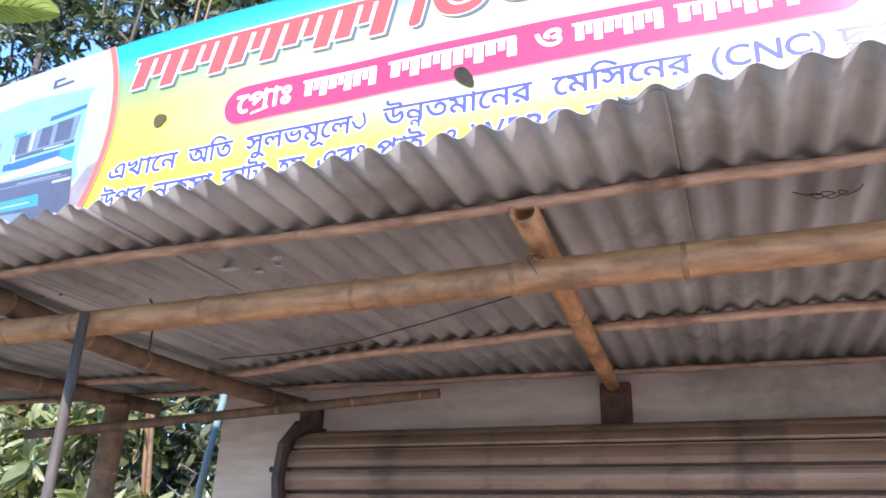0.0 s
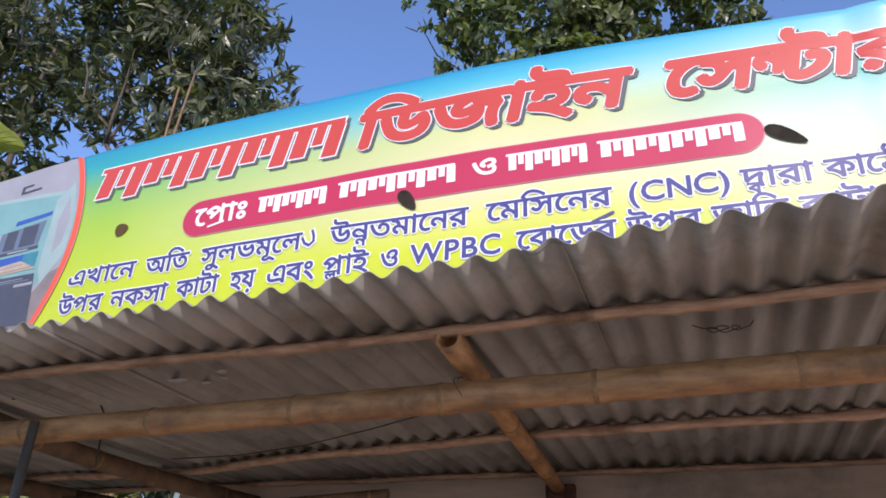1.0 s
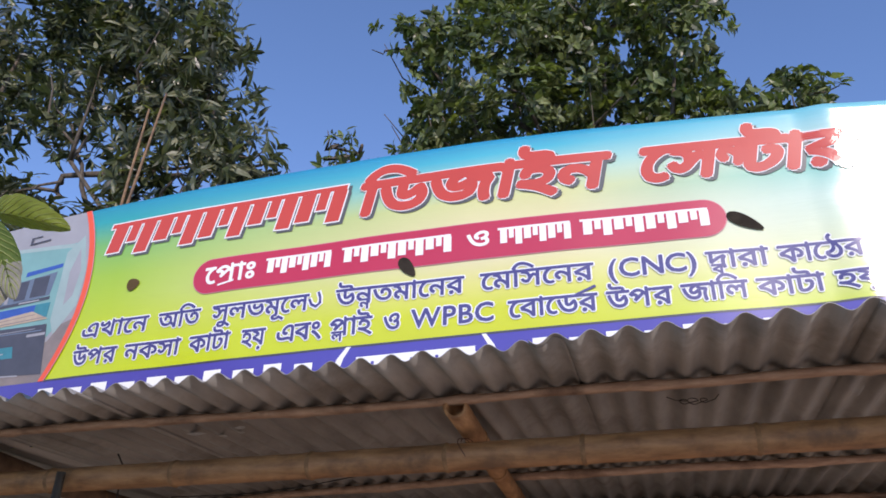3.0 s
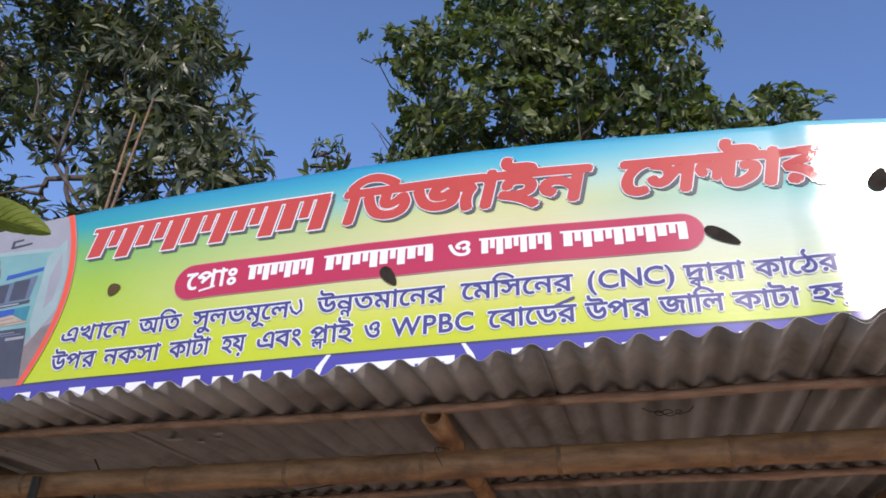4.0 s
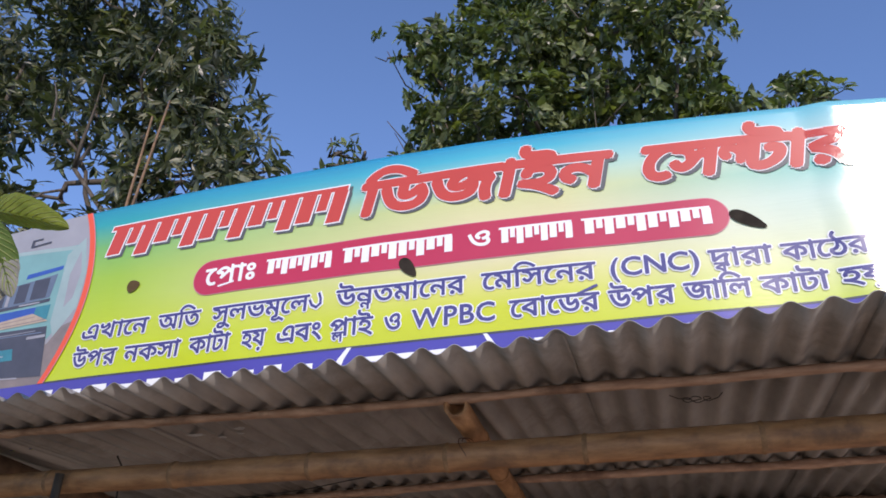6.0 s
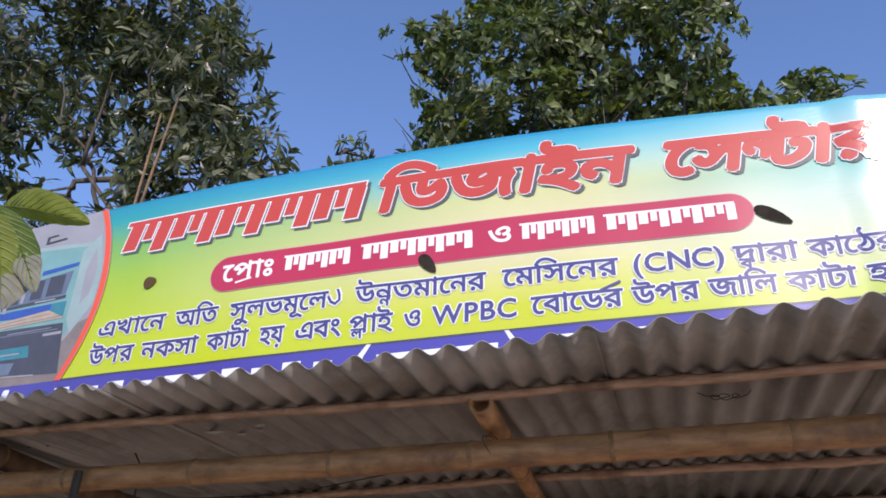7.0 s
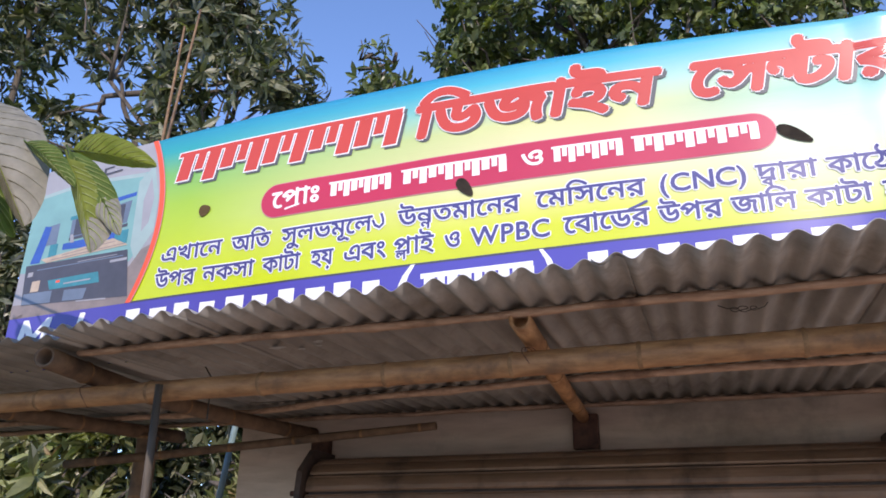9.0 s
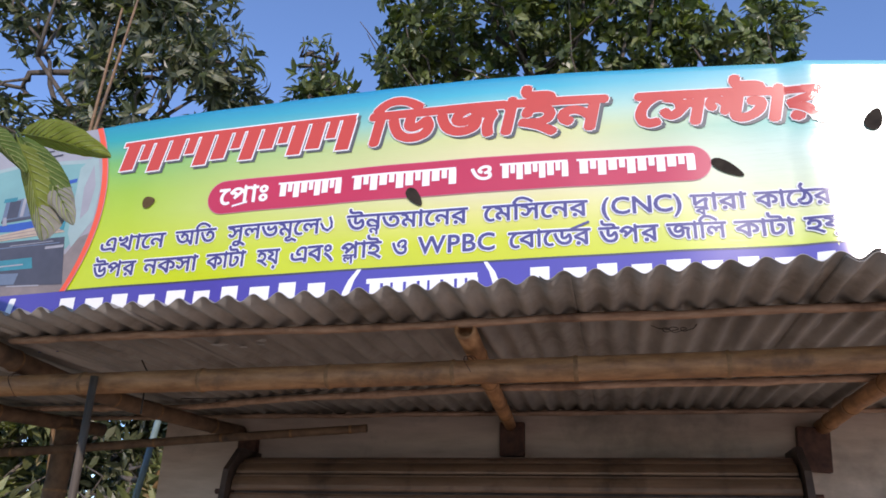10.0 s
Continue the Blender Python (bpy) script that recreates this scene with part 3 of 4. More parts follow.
def word(pieces, x0, x1, v0, v1, layers, name="lettering", lean=0.0, parent=None):
    """A word between x0 and x1; pieces: (text, size, dx, dy) in ems, dy moves a small stacked sign under the letter before it;
    v0, v1: the band of its full-height letters. layers: (material, growth in metres, lift, shift x, shift v)."""
    pieces = [(pieces, 1, 0, 0)] if isinstance(pieces, str) else pieces
    flat, faces, pen, last = [], [], 0.0, 0.0
    for body, size, dx, dy, *rest in pieces:
        up, sx = rest or (0.0, size)
        at = last + dx if dy else pen + dx
        for ch in body:
            pts, fs, adv = glyph(ch)
            base = len(flat)
            flat += [(at + p.x * sx, p.y * size + dy + up) for p in pts]
            faces += [tuple(base + q for q in f) for f in fs]
            if adv and not dy:
                last = at
            at += adv * sx
        if not dy:
            pen = at
    lo, hi = min(p[0] for p in flat), max(p[0] for p in flat)
    place = []
    for ex, ez in flat:
        vv = v0 + ez / 0.64 * (v1 - v0)
        place.append(Vector(on_banner(x0 + (ex - lo) / (hi - lo) * (x1 - x0) + lean * (vv - v0), vv)))
    for mat, grow, lift, sx, sv in layers:
        ring = [(0.0, 0.0)]
        if grow:
            ring += [(grow * math.cos(a), grow * math.sin(a)) for a in (radians(45 * k) for k in range(8))]
        verts, polys = [], []
        for k, (gx, gz) in enumerate(ring):
            base = len(verts)
            off = Vector((sx + gx, -lift - 0.00004 * k, sv * 0.7 + gz))
            verts += [p + off for p in place]
            polys += [tuple(base + q for q in f) for f in faces]
        raw(name, verts, polys, mat, parent or banner)


def barred_word(x0, x1, v0, v1, count, layers, lean=0.0, parent=None):
    """A word that is not spelled out: a head bar with plain upright bars hanging from it."""
    h = v1 - v0
    for mat, grow, lift, sx, sv in layers:
        gx, gv = grow, grow / 0.7
        polys = []
        pitch = (x1 - x0) / count
        t = 0.2 * h
        shear = lambda p: [(x + sx + lean * (v - v0), v + sv) for x, v in p]
        polys.append(shear(rect(x0 - gx, x1 + gx, v1 - t * 0.62 - gv, v1 + gv)))
        for k in range(count):
            a = x0 + pitch * (k + 0.10)
            for f0, f1, low in ((0.0, 0.29, 0.26 if k % 2 else 0.12), (0.37, 0.57, 0.38), (0.64, 0.92, 0.0)):
                polys.append(shear(rect(a + pitch * f0 - gx, a + pitch * f1 + gx, v0 + h * low - gv, v1 - t * 0.62 - gv)))
        printed("lettering", polys, mat, lift, step=0.12, parent=parent)


def banner_print():
    # blue band with the number bars
    band = printed("band", [rect(BX0, BX1, V0, 0.0)], M_INK_BAND, 0.0025, "blue-violet band with white characters")
    printed("band_line", [rect(-2.07, BX1, -0.004, 0.006)], M_INK_DARK, 0.0032)
    word("Mob.", -2.60, -2.20, -0.26, -0.04, [(M_INK_WHITE, 0.004, 0.0035, 0, 0)], lean=0.15, parent=band)
    for x0, x1, n in ((-2.09, -1.02, 10), (-0.365, 0.70, 10)):
        w = (x1 - x0) / n
        for k in range(n):
            a = x0 + k * w
            printed("lettering", [rect(a + w * 0.08, a + w * (0.66 + 0.1 * (k % 3 == 1)), -0.26, -0.042 - 0.012 * (k % 2))], M_INK_WHITE, 0.0035, parent=band)
    word("(", -1.0, -0.93, -0.26, -0.02, [(M_INK_WHITE, 0.0, 0.0035, 0, 0)], parent=band)
    barred_word(-0.91, -0.53, -0.25, -0.05, 3, [(M_INK_WHITE, 0.0, 0.0035, 0, 0)], parent=band)
    word(")", -0.51, -0.45, -0.26, -0.02, [(M_INK_WHITE, 0.0, 0.0035, 0, 0)], parent=band)

    # title: the name in bars, two words in letters
    title = [(M_INK_GREY, 0.012, 0.0026, 0.012, -0.014), (M_INK_WHITE, 0.0137, 0.0034, 0, 0), (M_INK_RED, 0.0103, 0.0042, 0, 0)]
    barred_word(-1.965, -1.02, 0.665, 0.865, 5, [(M_INK_GREY, 0.004, 0.0026, 0.012, -0.014), (M_INK_WHITE, 0.005, 0.0034, 0, 0), (M_INK_RED, 0.0, 0.0042, 0, 0)], lean=0.15)
    word("িডজাইন", -0.955, -0.11, 0.675, 0.85, title, lean=0.15)
    word([("েস", 1, 0, 0), ("ন", 0.72, -0.02, 0, 0.18, 0.62), ("টার", 1, -0.06, 0)], -0.005, 0.61, 0.675, 0.85, title, lean=0.15)

    # crimson pill with the owners' line
    x0, x1, v0, v1 = -1.545, 0.235, 0.362, 0.545
    r = (v1 - v0) * 0.35
    for grow, mat, lift in ((0.003, M_INK_ROSE, 0.0026), (0.0, M_INK_PINK, 0.0034)):
        ring = []
        for k in range(17):
            a = radians(-90 + 180 * k / 16)
            ring.append((x1 - r + (r + grow) * math.cos(a), (v0 + v1) / 2 + (r + grow) * math.sin(a) / 0.7))
        for k in range(17):
            a = radians(90 + 180 * k / 16)
            ring.append((x0 + r + (r + grow) * math.cos(a), (v0 + v1) / 2 + (r + grow) * math.sin(a) / 0.7))
        pill = printed("pill", [ring], mat, lift, "crimson rounded strip" if mat is M_INK_PINK else "thin rose edge")
    white = [(M_INK_WHITE, 0.0022, 0.0042, 0, 0)]
    word("েপাঃ", -1.50, -1.31, 0.41, 0.50, white, parent=pill)
    printed("lettering", [[(-1.445, 0.392), (-1.385, 0.408), (-1.385, 0.418), (-1.445, 0.402)]], M_INK_WHITE, 0.0043, parent=pill)
    bars = [(M_INK_WHITE, 0.0, 0.0042, 0, 0)]
    for a, b, n in ((-1.27, -1.03, 3), (-0.99, -0.61, 4), (-0.455, -0.225, 3), (-0.195, 0.185, 4)):
        barred_word(a, b, 0.415, 0.505, n, bars, parent=pill)
    word("ও", -0.555, -0.485, 0.42, 0.50, white, parent=pill)

    # two lines of violet letters with white edges
    line = [(M_INK_WHITE, 0.006, 0.0026, 0, 0), (M_INK_VIOLET, 0.0019, 0.0036, 0, 0)]
    for p, a, b in (
        ("এখােন", -1.956, -1.695), ("অিত", -1.655, -1.494),
        ("সুলভমূেল", -1.446, -1.092),
        ([("উ", 1, 0, 0), ("ন", 1, 0, 0), ("ন", 0.6, 0.15, -0.22), ("তমােনর", 1, 0, 0)], -0.995, -0.566),
        ("েমিসেনর", -0.513, -0.165), ("(CNC)", -0.119, 0.13),
        ([("দ", 1, 0, 0), ("ব", 0.55, 0.12, -0.22), ("ারা", 1, 0, 0)], 0.16, 0.33), ("কােঠর", 0.356, 0.575),
    ):
        word(p, a, b, 0.205, 0.285, line)
    for p, a, b in (
        ("উপর", -1.97, -1.796), ("নকসা", -1.763, -1.551), ("কাটা", -1.516, -1.364), ("হয়", -1.32, -1.236), ("এবং", -1.192, -1.037),
        ([("প", 1, 0, 0), ("ল", 0.55, 0.1, -0.2), ("াই", 1, 0, 0)], -1.006, -0.865), ("ও", -0.825, -0.775), ("WPBC", -0.735, -0.474),
        ([("েবােড", 1, 0, 0), ("র", 1, 0, 0)], -0.427, -0.16), ("উপর", -0.133, 0.053), ("জািল", 0.079, 0.259), ("কাটা", 0.284, 0.459), ("হয়", 0.488, 0.60),
    ):
        word(p, a, b, 0.06, 0.14, line)
    # the joined sign at the end of the third word
    tail = [(-1.09, 0.255), (-1.08, 0.228), (-1.064, 0.215), (-1.05, 0.232), (-1.051, 0.258), (-1.058, 0.285)]
    for wide, mat, lift in ((0.0095, M_INK_WHITE, 0.0026), (0.0045, M_INK_VIOLET, 0.0037)):
        polys = []
        for a, b in zip(tail, tail[1:]):
            dx, dv = b[0] - a[0], (b[1] - a[1]) * 0.7
            q = wide / math.hypot(dx, dv)
            ox, ov, ex, ev = -dv * q, dx * q / 0.7, dx * q * 0.5, dv * q * 0.5 / 0.7
            polys.append([(a[0] - ex + ox, a[1] - ev + ov), (a[0] - ex - ox, a[1] - ev - ov), (b[0] + ex - ox, b[1] + ev - ov), (b[0] + ex + ox, b[1] + ev + ov)])
        for k, poly in enumerate(polys):
            printed("lettering", [poly], mat, lift + 0.0001 * k)
    printed("lettering", [[(-0.225, 0.142), (-0.165, 0.178), (-0.160, 0.168), (-0.215, 0.134)]], M_INK_VIOLET, 0.0042)

    # photograph of a building at one end, with its red curved border
    edge = [(-1.99 - 0.082 * (2 * (k / 20 - 0.52)) ** 2 - 0.016, k / 20) for k in range(21)]
    photo = [(BX0, 0.0)] + edge + [(BX0, 1.0)]
    picture = printed("photo", [photo], M_INK_SILVER, 0.0022, "printed photograph of a building")
    shift = lambda d: [(x + d, v) for x, v in edge]
    printed("photo_border", [edge[i:i + 2] + shift(0.022)[i:i + 2][::-1] for i in range(20)], M_INK_ORANGE, 0.0046, parent=picture)
    printed("photo_border", [shift(0.022)[i:i + 2] + shift(0.026)[i:i + 2][::-1] for i in range(20)], M_INK_ROSE, 0.0046, parent=picture)
    for mat, lift, polys in (
        (M_INK_SEA, 0.0026, [[(BX0, 0.30), (-2.11, 0.25), (-2.03, 0.40), (-2.012, 0.62), (-2.06, 0.80), (-2.40, 0.825), (BX0, 0.80)]]),
        (M_INK_MIST, 0.0028, [[(-2.115, 0.345), (-2.087, 0.255), (-2.016, 0.41), (-2.014, 0.62), (-2.055, 0.84), (-2.12, 0.75)], [(-2.64, 0.80), (-2.40, 0.825), (-2.09, 0.775), (-2.09, 0.80), (-2.40, 0.85), (-2.64, 0.825)]]),
        (M_INK_SILVER, 0.0029, [[(-2.075, 0.42), (-2.045, 0.47), (-2.035, 0.62), (-2.06, 0.76), (-2.085, 0.62)]]),
        (M_INK_STONE, 0.0030, [[(BX0, 0.0), (-2.09, 0.0), (-2.045, 0.18), (-2.02, 0.33), (-2.06, 0.31), (-2.105, 0.22), (-2.10, 0.05), (BX0, 0.09)]]),
        (M_INK_STEEL, 0.0032, [[(-2.43, 0.47), (-2.15, 0.50), (-2.14, 0.64), (-2.43, 0.60)], [(-2.56, 0.46), (-2.49, 0.46), (-2.49, 0.60), (-2.56, 0.59)]]),
        (M_INK_BLUE, 0.0034, [[(-2.605, 0.355), (-2.557, 0.35), (-2.53, 0.585), (-2.565, 0.60)], [(-2.455, 0.41), (-2.14, 0.375), (-2.148, 0.455), (-2.455, 0.45)], [(-2.285, 0.645), (-2.124, 0.662), (-2.123, 0.686), (-2.283, 0.674)]]),
        (M_INK_TEAL, 0.0036, [rect(-2.20, -2.135, 0.37, 0.455), rect(-2.52, -2.48, 0.37, 0.46), rect(-2.44, -2.38, 0.60, 0.625)]),
        (M_INK_DARK, 0.0038, [[(-2.62, 0.345), (-2.124, 0.325), (-2.09, 0.04), (-2.60, 0.08)], rect(-2.41, -2.36, 0.49, 0.60), rect(-2.31, -2.26, 0.50, 0.615), rect(-2.24, -2.17, 0.505, 0.625), [(-2.43, 0.462), (-2.145, 0.474), (-2.145, 0.494), (-2.43, 0.48)]]),
        (M_INK_STEEL, 0.0040, [[(-2.60, 0.085), (-2.46, 0.075), (-2.46, 0.15), (-2.60, 0.155)], [(-2.40, 0.072), (-2.30, 0.064), (-2.29, 0.13), (-2.40, 0.14)], [(-2.56, 0.30), (-2.14, 0.29), (-2.14, 0.296), (-2.56, 0.306)]]),
        (M_INK_CREAM, 0.0041, [[(-2.553, 0.372), (-2.206, 0.416), (-2.127, 0.356), (-2.52, 0.342)], rect(-2.57, -2.53, 0.16, 0.23)]),
        (M_INK_STONE, 0.0042, [[(-2.50, 0.353), (-2.14, 0.366), (-2.14, 0.371), (-2.50, 0.359)], [(-2.45, 0.372), (-2.19, 0.392), (-2.19, 0.396), (-2.45, 0.377)]]),
        (M_INK_TEAL, 0.0043, [[(-2.493, 0.22), (-2.248, 0.22), (-2.235, 0.152), (-2.475, 0.157)]]),
        (M_INK_ORANGE, 0.0045, [rect(-2.45, -2.43, 0.195, 0.21)]),
        (M_INK_SILVER, 0.0044, [rect(-2.35, -2.335, 0.49, 0.61), rect(-2.20, -2.12, 0.262, 0.278), rect(-2.60, -2.575, 0.265, 0.295), rect(-2.36, -2.17, 0.305, 0.309), rect(-2.28, -2.19, 0.475, 0.484), rect(-2.41, -2.28, 0.178, 0.186), [(-2.33, 0.052), (-2.19, 0.042), (-2.19, 0.05), (-2.33, 0.06)], [(-2.42, 0.445), (-2.40, 0.445), (-2.41, 0.50), (-2.425, 0.50)]]),
        (M_INK_DARK, 0.0047, [[(-2.31, 0.855), (-2.215, 0.858), (-2.215, 0.868), (-2.31, 0.866)], rect(-2.31, -2.298, 0.866, 0.905), rect(-2.298, -2.26, 0.896, 0.905)]),
    ):
        for poly in polys:
            printed("photo_detail", [poly], mat, lift, parent=picture)


banner_print()


def leaf_shape(cx, cv, length, width, turn):
    pts = []
    for k in range(16):
        a = 2 * math.pi * k / 16
        x = math.cos(a) * length / 2
        z = math.sin(a) * width / 2 * (1 - 0.35 * math.cos(a))
        c, s = math.cos(turn), math.sin(turn)
        pts.append((cx + x * c - z * s, cv + (x * s + z * c) / 0.7))
    return pts


# wind holes, not cut: flat patches painted with the shade behind them
for cx, cv, ln, wd, tn, mat in ((-1.79, 0.475, 0.052, 0.046, 0.2, M_HOLE_BROWN), (-0.755, 0.36, 0.085, 0.04, -0.9, M_HOLE), (0.285, 0.42, 0.115, 0.04, -0.6, M_HOLE), (0.74, 0.66, 0.09, 0.05, 1.2, M_HOLE)):
    printed("wind_hole_patch", [leaf_shape(cx, cv, ln, wd, tn)], mat, 0.005)

# ---- trees ----
def leaf_verts(base, along, up, length, width, fold):
    """Six points and four faces of a pointed leaf, folded along its rib and drooping at the tip."""
    side = np.cross(along, up)
    side /= np.linalg.norm(side) + 1e-9
    nrm = np.cross(side, along)
    p = [base, base + along * length * 0.33 + side * width * 0.5 + nrm * fold * width, base + along * length * 0.7 + side * width * 0.36 + nrm * (fold * width - 0.03 * length),
         base + along * length - nrm * 0.13 * length, base + along * length * 0.7 - side * width * 0.36 + nrm * (fold * width - 0.03 * length), base + along * length * 0.33 - side * width * 0.5 + nrm * fold * width]
    p.append(base + along * length * 0.5)
    return p


LEAF_FACES = ((0, 1, 6), (1, 2, 6), (2, 3, 6), (3, 4, 6), (4, 5, 6), (5, 0, 6))


def crown(name, blobs, count, length, material_, parent, seed, leaves=9, shell=0.55, ratio=0.33):
    """Rosettes of drooping leaves at twig ends, spread over uneven blobs (centre, radii)."""
    rng = np.random.default_rng(seed)
    vol = np.array([r[0] * r[1] * r[2] for _, r in blobs]) ** 0.8
    verts, faces, twigs = [], [], []
    tries = 0
    made = 0
    while made < count and tries < count * 6:
        tries += 1
        k = rng.choice(len(blobs), p=vol / vol.sum())
        c, r = np.array(blobs[k][0], float), np.array(blobs[k][1], float)
        d = rng.normal(size=3)
        d /= np.linalg.norm(d)
        rad = (shell + (1 - shell) * rng.random()) if rng.random() < 0.8 else rng.random() ** 0.5
        p = c + d * r * rad * (1 + 0.25 * noise.noise(Vector((c + d * 1.3).tolist())))
        if noise.noise(Vector((p * 0.9).tolist())) < -0.22:
            continue
        made += 1
        out = d * 0.6 + rng.normal(size=3) * 0.4 + np.array([0, 0, 0.25])
        out /= np.linalg.norm(out)
        n = rng.integers(leaves - 3, leaves + 4)
        a0 = rng.random() * 6.28
        u = np.cross(out, [0.3, 0.2, 1.0])
        u /= np.linalg.norm(u)
        w = np.cross(out, u)
        for i in range(n):
            a = a0 + i * 2.4
            spread = 0.5 + 0.9 * rng.random()
            along = out * (0.75 - 0.45 * spread) + (u * math.cos(a) + w * math.sin(a)) * spread + np.array([0, 0, -0.45 * rng.random()])
            along /= np.linalg.norm(along)
            ln = length * rng.uniform(0.65, 1.25)
            base = len(verts)
            verts += leaf_verts(p + out * rng.uniform(-0.6, 0.3) * length, along, out + rng.normal(size=3) * 0.25, ln, ln * ratio * rng.uniform(0.85, 1.15), rng.uniform(0.02, 0.2))
            faces += [tuple(base + q for q in f) for f in LEAF_FACES]
    ob = raw(name, verts, faces, material_, parent)
    tagged(ob, kind="stuff")
    return ob


def limb(a, b, r0, r1, rnd, wob=0.12, n=7):
    a, b = Vector(a), Vector(b)
    pts, radii = [], []
    for i in range(n):
        f = i / (n - 1)
        j = Vector((rnd.uniform(-1, 1), rnd.uniform(-1, 1), rnd.uniform(-0.5, 0.5))) * wob * math.sin(math.pi * f)
        pts.append(a.lerp(b, f) + j)
        radii.append(r0 + (r1 - r0) * f)
    return pts, radii


def tree(label, category, base, height, girth, blobs, count, length, material_, seed, twigs=3, leaves=9, ratio=0.33):
    rnd = random.Random(seed)
    t = thing("tree", label, category, base)
    verts, faces = [], []
    def add(pts, radii, sides):
        v, f = tube(pts, radii, sides)
        k = len(verts)
        verts.extend(v)
        faces.extend(tuple(k + q for q in g) for g in f)
    top = Vector(base) + Vector((rnd.uniform(-0.2, 0.2), rnd.uniform(-0.2, 0.2), height))
    pts, radii = limb(base, top, girth, girth * 0.45, rnd, 0.15, 9)
    add(pts, radii, 12)
    for c, r in blobs:
        start = pts[rnd.randint(3, 8)]
        lp, lr = limb(start, c, girth * 0.4, 0.02, rnd, 0.25)
        add(lp, lr, 8)
        for _ in range(twigs):
            d = Vector((rnd.gauss(0, 1), rnd.gauss(0, 1), rnd.gauss(0.3, 0.8))).normalized()
            e = Vector(c) + Vector((d.x * r[0], d.y * r[1], d.z * r[2])) * 0.9
            tp, tr = limb(lp[rnd.randint(3, 6)], e, 0.028, 0.006, rnd, 0.15, 5)
            add(tp, tr, 6)
    raw("trunk", verts, faces, M_BARK, t, smooth=True)
    crown("crown", blobs, count, length, material_, t, seed, leaves, ratio=ratio)
    return t


tree("tall dense tree with dark glossy leaves beside the shop", "tree", (-6.2, 6.9, 0), 8.4, 0.12,
     [((-5.9, 6.6, 9.2), (1.0, 1.0, 1.1)), ((-5.2, 6.6, 8.3), (0.8, 0.8, 0.9)), ((-5.5, 6.7, 7.4), (0.75, 0.8, 0.8)), ((-4.9, 6.6, 7.4), (0.7, 0.7, 0.7)), ((-4.4, 6.5, 6.6), (0.75, 0.8, 0.55)), ((-5.3, 6.7, 6.5), (1.1, 0.9, 0.6)),
      ((-6.9, 6.6, 10.3), (1.5, 1.1, 1.0)), ((-7.0, 6.7, 8.6), (0.6, 0.6, 0.4)), ((-7.1, 6.7, 7.75), (0.45, 0.5, 0.28)), ((-7.7, 6.7, 7.0), (0.6, 0.5, 0.22)), ((-6.7, 6.9, 6.3), (0.8, 0.7, 0.4)), ((-5.2, 6.7, 5.8), (1.2, 0.9, 0.6))],
     900, 0.22, M_LEAF_DARK, 11, ratio=0.3)
tree("broad dark tree with clustered long leaves", "tree", (-9.6, 7.2, 0), 6.8, 0.2,
     [((-8.6, 6.8, 9.6), (1.4, 1.2, 1.4)), ((-10.2, 7.0, 9.8), (1.7, 1.3, 1.6)), ((-9.7, 6.8, 7.8), (1.4, 1.2, 1.0)), ((-10.8, 7.0, 7.4), (1.6, 1.2, 1.1)), ((-8.3, 6.9, 6.5), (1.1, 1.0, 0.8)),
      ((-9.4, 6.9, 5.6), (1.6, 1.2, 1.0)), ((-11.2, 7.2, 5.6), (1.4, 1.2, 1.2)), ((-12.6, 7.0, 10.4), (1.7, 1.3, 2.0)), ((-12.8, 7.0, 7.6), (1.6, 1.2, 1.6)), ((-14.4, 7.2, 8.8), (1.6, 1.2, 2.6)), ((-11.6, 6.9, 12.0), (2.0, 1.2, 1.2))],
     2300, 0.21, M_LEAF_DARK, 12)
tree("tall leafy green tree standing behind the shop", "tree", (-0.9, 9.4, 0), 8.2, 0.18,
     [((-1.6, 8.8, 9.6), (1.5, 1.2, 1.3)), ((-0.1, 8.8, 10.0), (1.4, 1.2, 1.3)), ((0.75, 8.4, 9.2), (0.85, 0.8, 0.9)), ((-1.2, 8.6, 8.3), (1.8, 1.1, 0.7)), ((0.3, 8.6, 8.2), (1.2, 1.0, 0.6)), ((-2.9, 8.3, 9.75), (0.75, 0.6, 0.5)), ((-2.95, 8.4, 8.7), (0.5, 0.5, 0.4)), ((-2.6, 8.6, 8.0), (0.7, 0.7, 0.6)),
      ((-1.0, 8.8, 11.4), (1.6, 1.2, 1.1)), ((-0.6, 8.8, 7.4), (2.4, 1.0, 0.5))],
     1750, 0.16, M_LEAF_FRESH, 13, ratio=0.55)
tree("lower bushy tree with fresh green leaves behind the shop", "tree", (2.4, 9.6, 0), 6.6, 0.13,
     [((1.4, 8.6, 7.7), (1.0, 0.8, 0.6)), ((2.15, 8.8, 8.1), (0.55, 0.6, 0.75)), ((3.4, 9.2, 6.9), (1.0, 0.8, 0.6)), ((4.4, 9.4, 6.8), (1.0, 0.8, 0.7)), ((2.6, 9.2, 6.4), (1.6, 0.9, 0.7))],
     560, 0.16, M_LEAF_FRESH, 14, ratio=0.5)
tree("slender sapling with pale green leaves", "tree", (-3.9, 8.2, 0), 7.6, 0.05,
     [((-3.85, 8.0, 8.0), (0.26, 0.3, 0.2)), ((-3.7, 8.0, 7.55), (0.34, 0.35, 0.25)), ((-3.9, 8.1, 7.2), (0.4, 0.4, 0.3)), ((-3.3, 8.1, 7.0), (0.55, 0.4, 0.35))],
     110, 0.2, M_LEAF_FRESH, 15, leaves=7)
